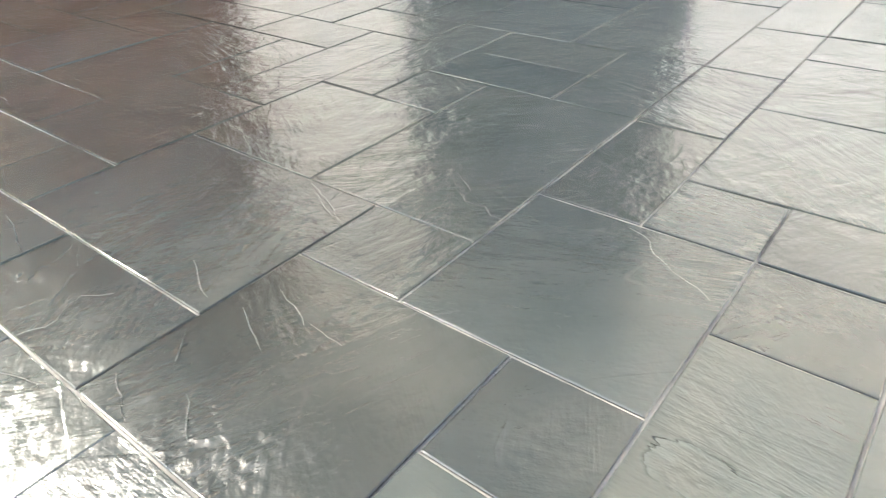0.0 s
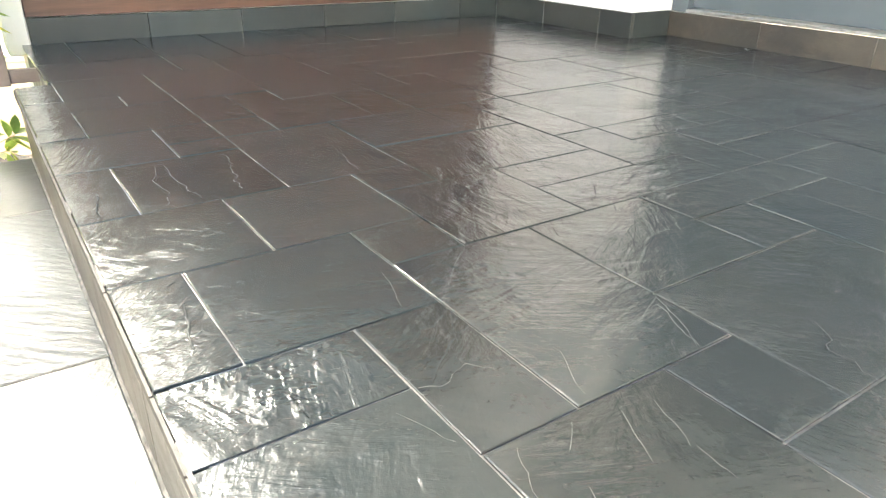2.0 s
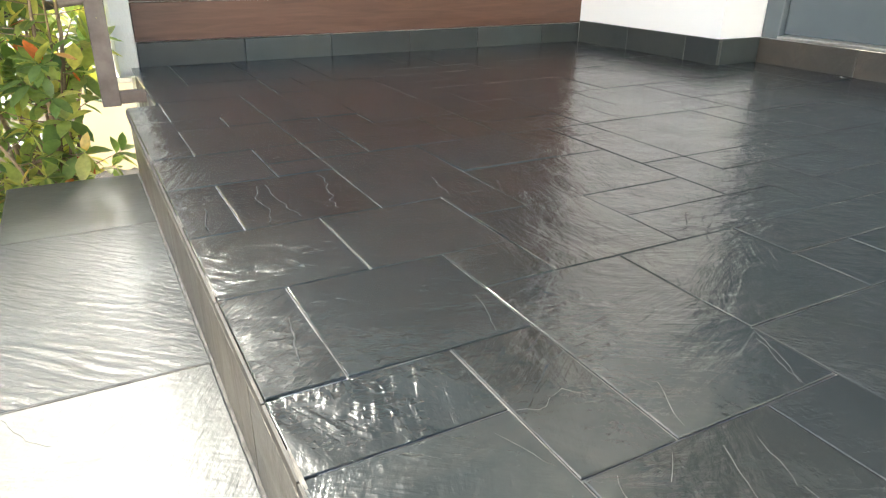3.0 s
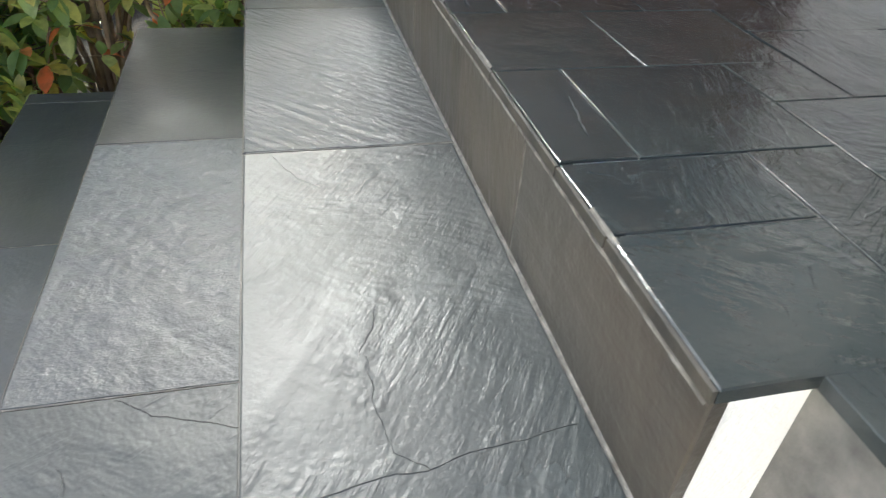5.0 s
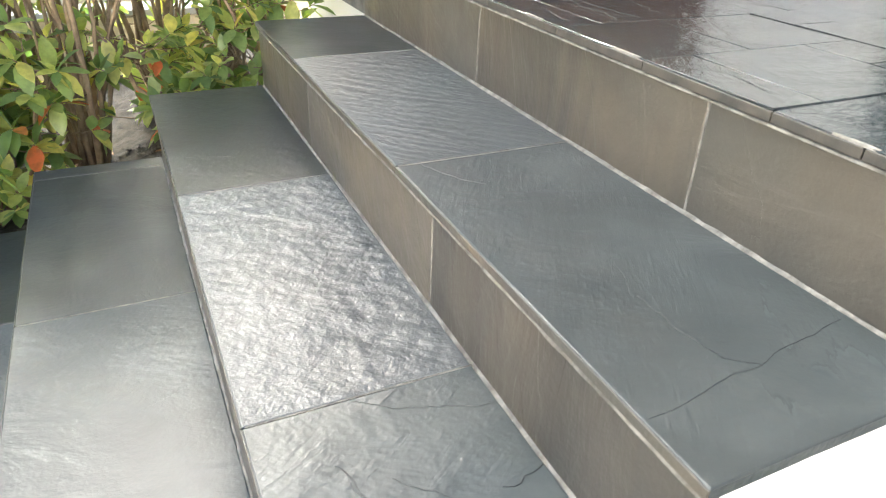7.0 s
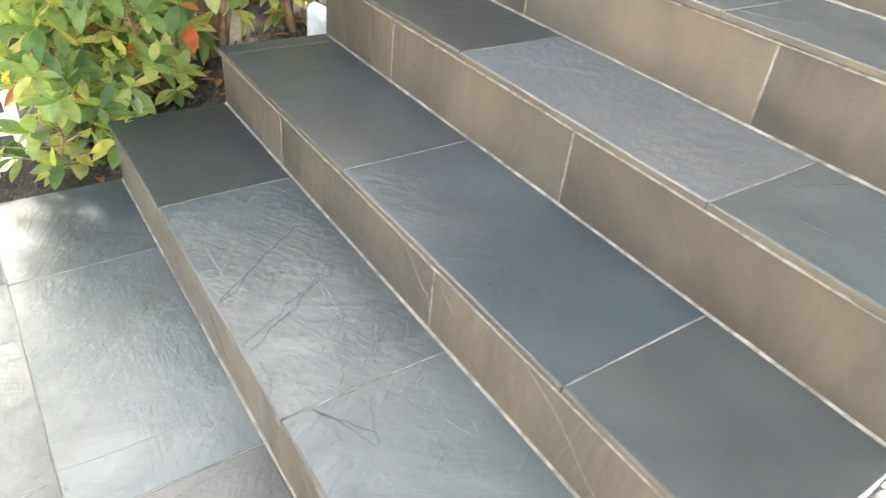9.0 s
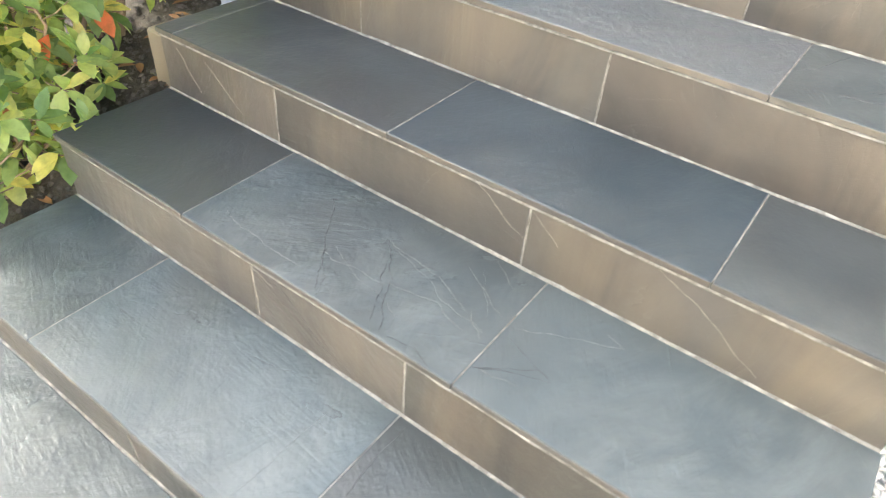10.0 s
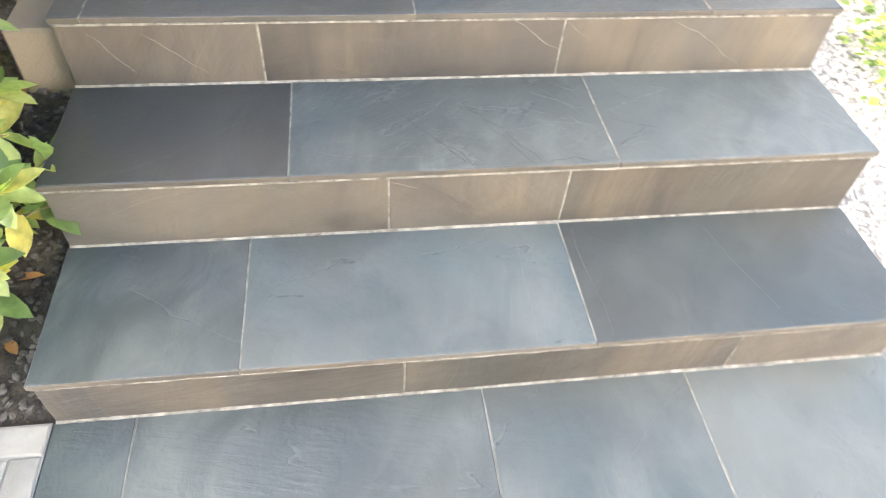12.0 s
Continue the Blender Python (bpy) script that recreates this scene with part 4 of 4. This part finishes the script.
house = tagged(new("house"), "bright white neighbouring house with ochre doors", "house")
part("wall", box(-16.0, 10.0, 13.0, 13.3, LOW - 0.06, 3.6), WHITE_WALL, house)
OCHRE = varied("ochre_paint", (0.42, 0.26, 0.07), (0.52, 0.33, 0.10), 4.0, 0.6)
GLASS = Nodes("window_glass").set(Base_Color=(0.02, 0.025, 0.03, 1), Roughness=0.05)
for x0, x1, z0, z1, mat, nm in ((-1.5, -0.6, -1.0, 1.3, OCHRE, "door"), (-3.6, -2.4, 0.0, 1.5, GLASS, "window"), (0.4, 1.4, 0.0, 1.5, GLASS, "window"), (-6.8, -5.8, -1.0, 1.3, OCHRE, "door"), (-9.4, -8.2, 0.0, 1.5, GLASS, "window")):
    leafpart = part(nm, box(x0, x1, 12.94, 12.998, z0, z1, 0.004), mat, house)
    part("frame", box(x0 - 0.07, x1 + 0.07, 12.95, 12.995, z1 + 0.002, z1 + 0.09), METAL, leafpart)
part("roof", prism([(-16.3, 3.6), (10.3, 3.6), (10.3, 3.75), (-16.3, 3.75)], 12.5, 14.0), BARK, house)

# Unseen house, added so its sunlit wall throws light onto porch and steps.
bounce_house = tagged(new("house"), "unseen tall white house, added to bounce sunlight onto the porch", "house")
part("wall", box(-17.0, -1.5, -8.3, -8.0, LOW - 0.06, 5.4), plaster("white_house_render", (0.74, 0.735, 0.72), 0.1), bounce_house)
part("roof", prism([(-17.3, 5.4), (-1.2, 5.4), (-1.2, 5.6), (-17.3, 5.6)], -9.5, -7.9), BARK, bounce_house)
for x0 in (-14.5, -11.5, -8.5, -5.5):
    pane = part("window", box(x0, x0 + 1.1, -7.998, -7.95, 1.6, 3.0, 0.004), GLASS, bounce_house)
    part("frame", box(x0 - 0.07, x0 + 1.17, -7.995, -7.94, 3.002, 3.08), METAL, pane)

hedge = bmesh.new()
rng = random.Random(21)
for _ in range(5200):
    x = rng.uniform(-4.0, -0.25)
    z = LOW + 0.3 + 1.15 * rng.random()
    y = 2.75 + rng.uniform(-0.3, 0.4)
    if noise.noise(Vector((x * 2.1, z * 2.3, 3.0))) < -0.16 or (x > -0.7 and z > 0.0):
        continue
    a = rng.uniform(0, 6.28)
    L = rng.uniform(0.05, 0.09)
    leaf(hedge, (x, y, z), (math.cos(a), math.sin(a), rng.uniform(-0.5, 0.5)), (rng.uniform(-0.5, 0.5), rng.uniform(-0.5, 0.5), 1), L, L * 0.45, 0.1, 0.2)
tagged(part("hedge", hedge, LEAF, smooth=True), "loose green hedge behind the garden wall", "hedge", kind="stuff")

tagged(part("retaining_wall", box(-0.788, -0.66, Y_FAR + 0.004, 0.715, -0.80, -0.518, 0.006), plaster("brown_render", (0.20, 0.168, 0.125), 0.4)), "short brownish rendered block beside the steps", "wall", kind="structure")

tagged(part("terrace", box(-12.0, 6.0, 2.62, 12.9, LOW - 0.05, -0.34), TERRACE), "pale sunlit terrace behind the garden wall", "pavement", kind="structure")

# plastic sheet left behind the shrubs
def crumple(x, y, z):
    p = Vector((x * 9, y * 9, z * 9))
    return 0.035 * noise.noise(p) + 0.018 * noise.noise(p * 2.7) + 0.008 * abs(noise.noise(p * 6.1))


bag = sheet(-0.14, 0.14, -0.16, 0.16, 44, 48, lambda x, y: 0.0)
for v in bag.verts:
    x, y = v.co.x, v.co.y
    v.co = Vector((x * (1 - 0.9 * max(0, y)), 0.09 - 0.9 * (x * x) - 0.5 * y * y + crumple(x, y, 0.3) * 1.3, y + 0.15 + crumple(y, x, 2.0) * 0.5))
bag_ob = part("plastic_sheet", bag, varied("milky_plastic", (0.50, 0.54, 0.58), (0.66, 0.69, 0.72), 8.0, 0.35, 0.2, 0.002), smooth=True)
bag_ob.matrix_basis = pose(-0.40, 0.84, -0.70, 0, 0, 172) @ Matrix.Scale(0.76, 4)
sol = bag_ob.modifiers.new("thick", "SOLIDIFY")
sol.thickness = 0.001
tagged(bag_ob, "crumpled bluish-white plastic sheet on the soil", "plastic sheet")

# unseen tree, added so that its crown shades the steps
rng = random.Random(77)
tree = tagged(new("tree"), "broad leafy tree, unseen, added behind the hedge to shade the steps", "tree")
tb = bmesh.new()
tube(tb, [(-2.3, 4.9, LOW), (-2.25, 4.88, 0.2), (-2.1, 4.8, 1.3), (-1.95, 4.75, 2.3), (-1.8, 4.7, 3.2)], [0.13, 0.11, 0.095, 0.07, 0.035], 9)
part("trunk", tb, BARK, tree, smooth=True)
crown = bmesh.new()
for b in range(16):
    end = Vector((rng.uniform(-3.5, -0.3), rng.uniform(4.2, 5.4), rng.uniform(1.9, 4.3)))
    root_p = Vector((-2.15, 4.82, 1.2)).lerp(Vector((-1.85, 4.72, 3.0)), rng.random())
    lb = bmesh.new()
    tube(lb, [root_p, root_p.lerp(end, 0.5) + Vector((0, 0, 0.1)), end], [0.035, 0.02, 0.008], 6)
    part("limb", lb, BARK, tree, smooth=True)
for _ in range(6000):
    p = Vector((rng.uniform(-3.7, -0.05), rng.uniform(4.1, 5.5), rng.uniform(2.3, 4.6)))
    if noise.noise(p * 0.9) < -0.42 or ((p.x + 1.85) / 2.0) ** 2 + ((p.z - 3.05) / 1.6) ** 2 > 1.0 + 0.35 * noise.noise(p * 2):
        continue
    a = rng.uniform(0, 6.28)
    L = rng.uniform(0.10, 0.17)
    leaf(crown, p, (math.cos(a), math.sin(a), rng.uniform(-0.8, 0.5)), (rng.uniform(-1, 1), rng.uniform(-1, 1), 0.8), L, L * 0.55, 0.1, 0.2)
# Extra leaves, put here only to cut the glare on the path.
for _ in range(1800):
    p = Vector((rng.uniform(-4.1, -2.3), rng.uniform(4.1, 5.5), rng.uniform(1.5, 3.6)))
    if noise.noise(p * 0.9) < -0.35:
        continue
    a = rng.uniform(0, 6.28)
    L = rng.uniform(0.10, 0.17)
    leaf(crown, p, (math.cos(a), math.sin(a), rng.uniform(-0.8, 0.5)), (rng.uniform(-1, 1), rng.uniform(-1, 1), 0.8), L, L * 0.55, 0.1, 0.2)
part("crown", crown, LEAF_DARK, tree, smooth=True)
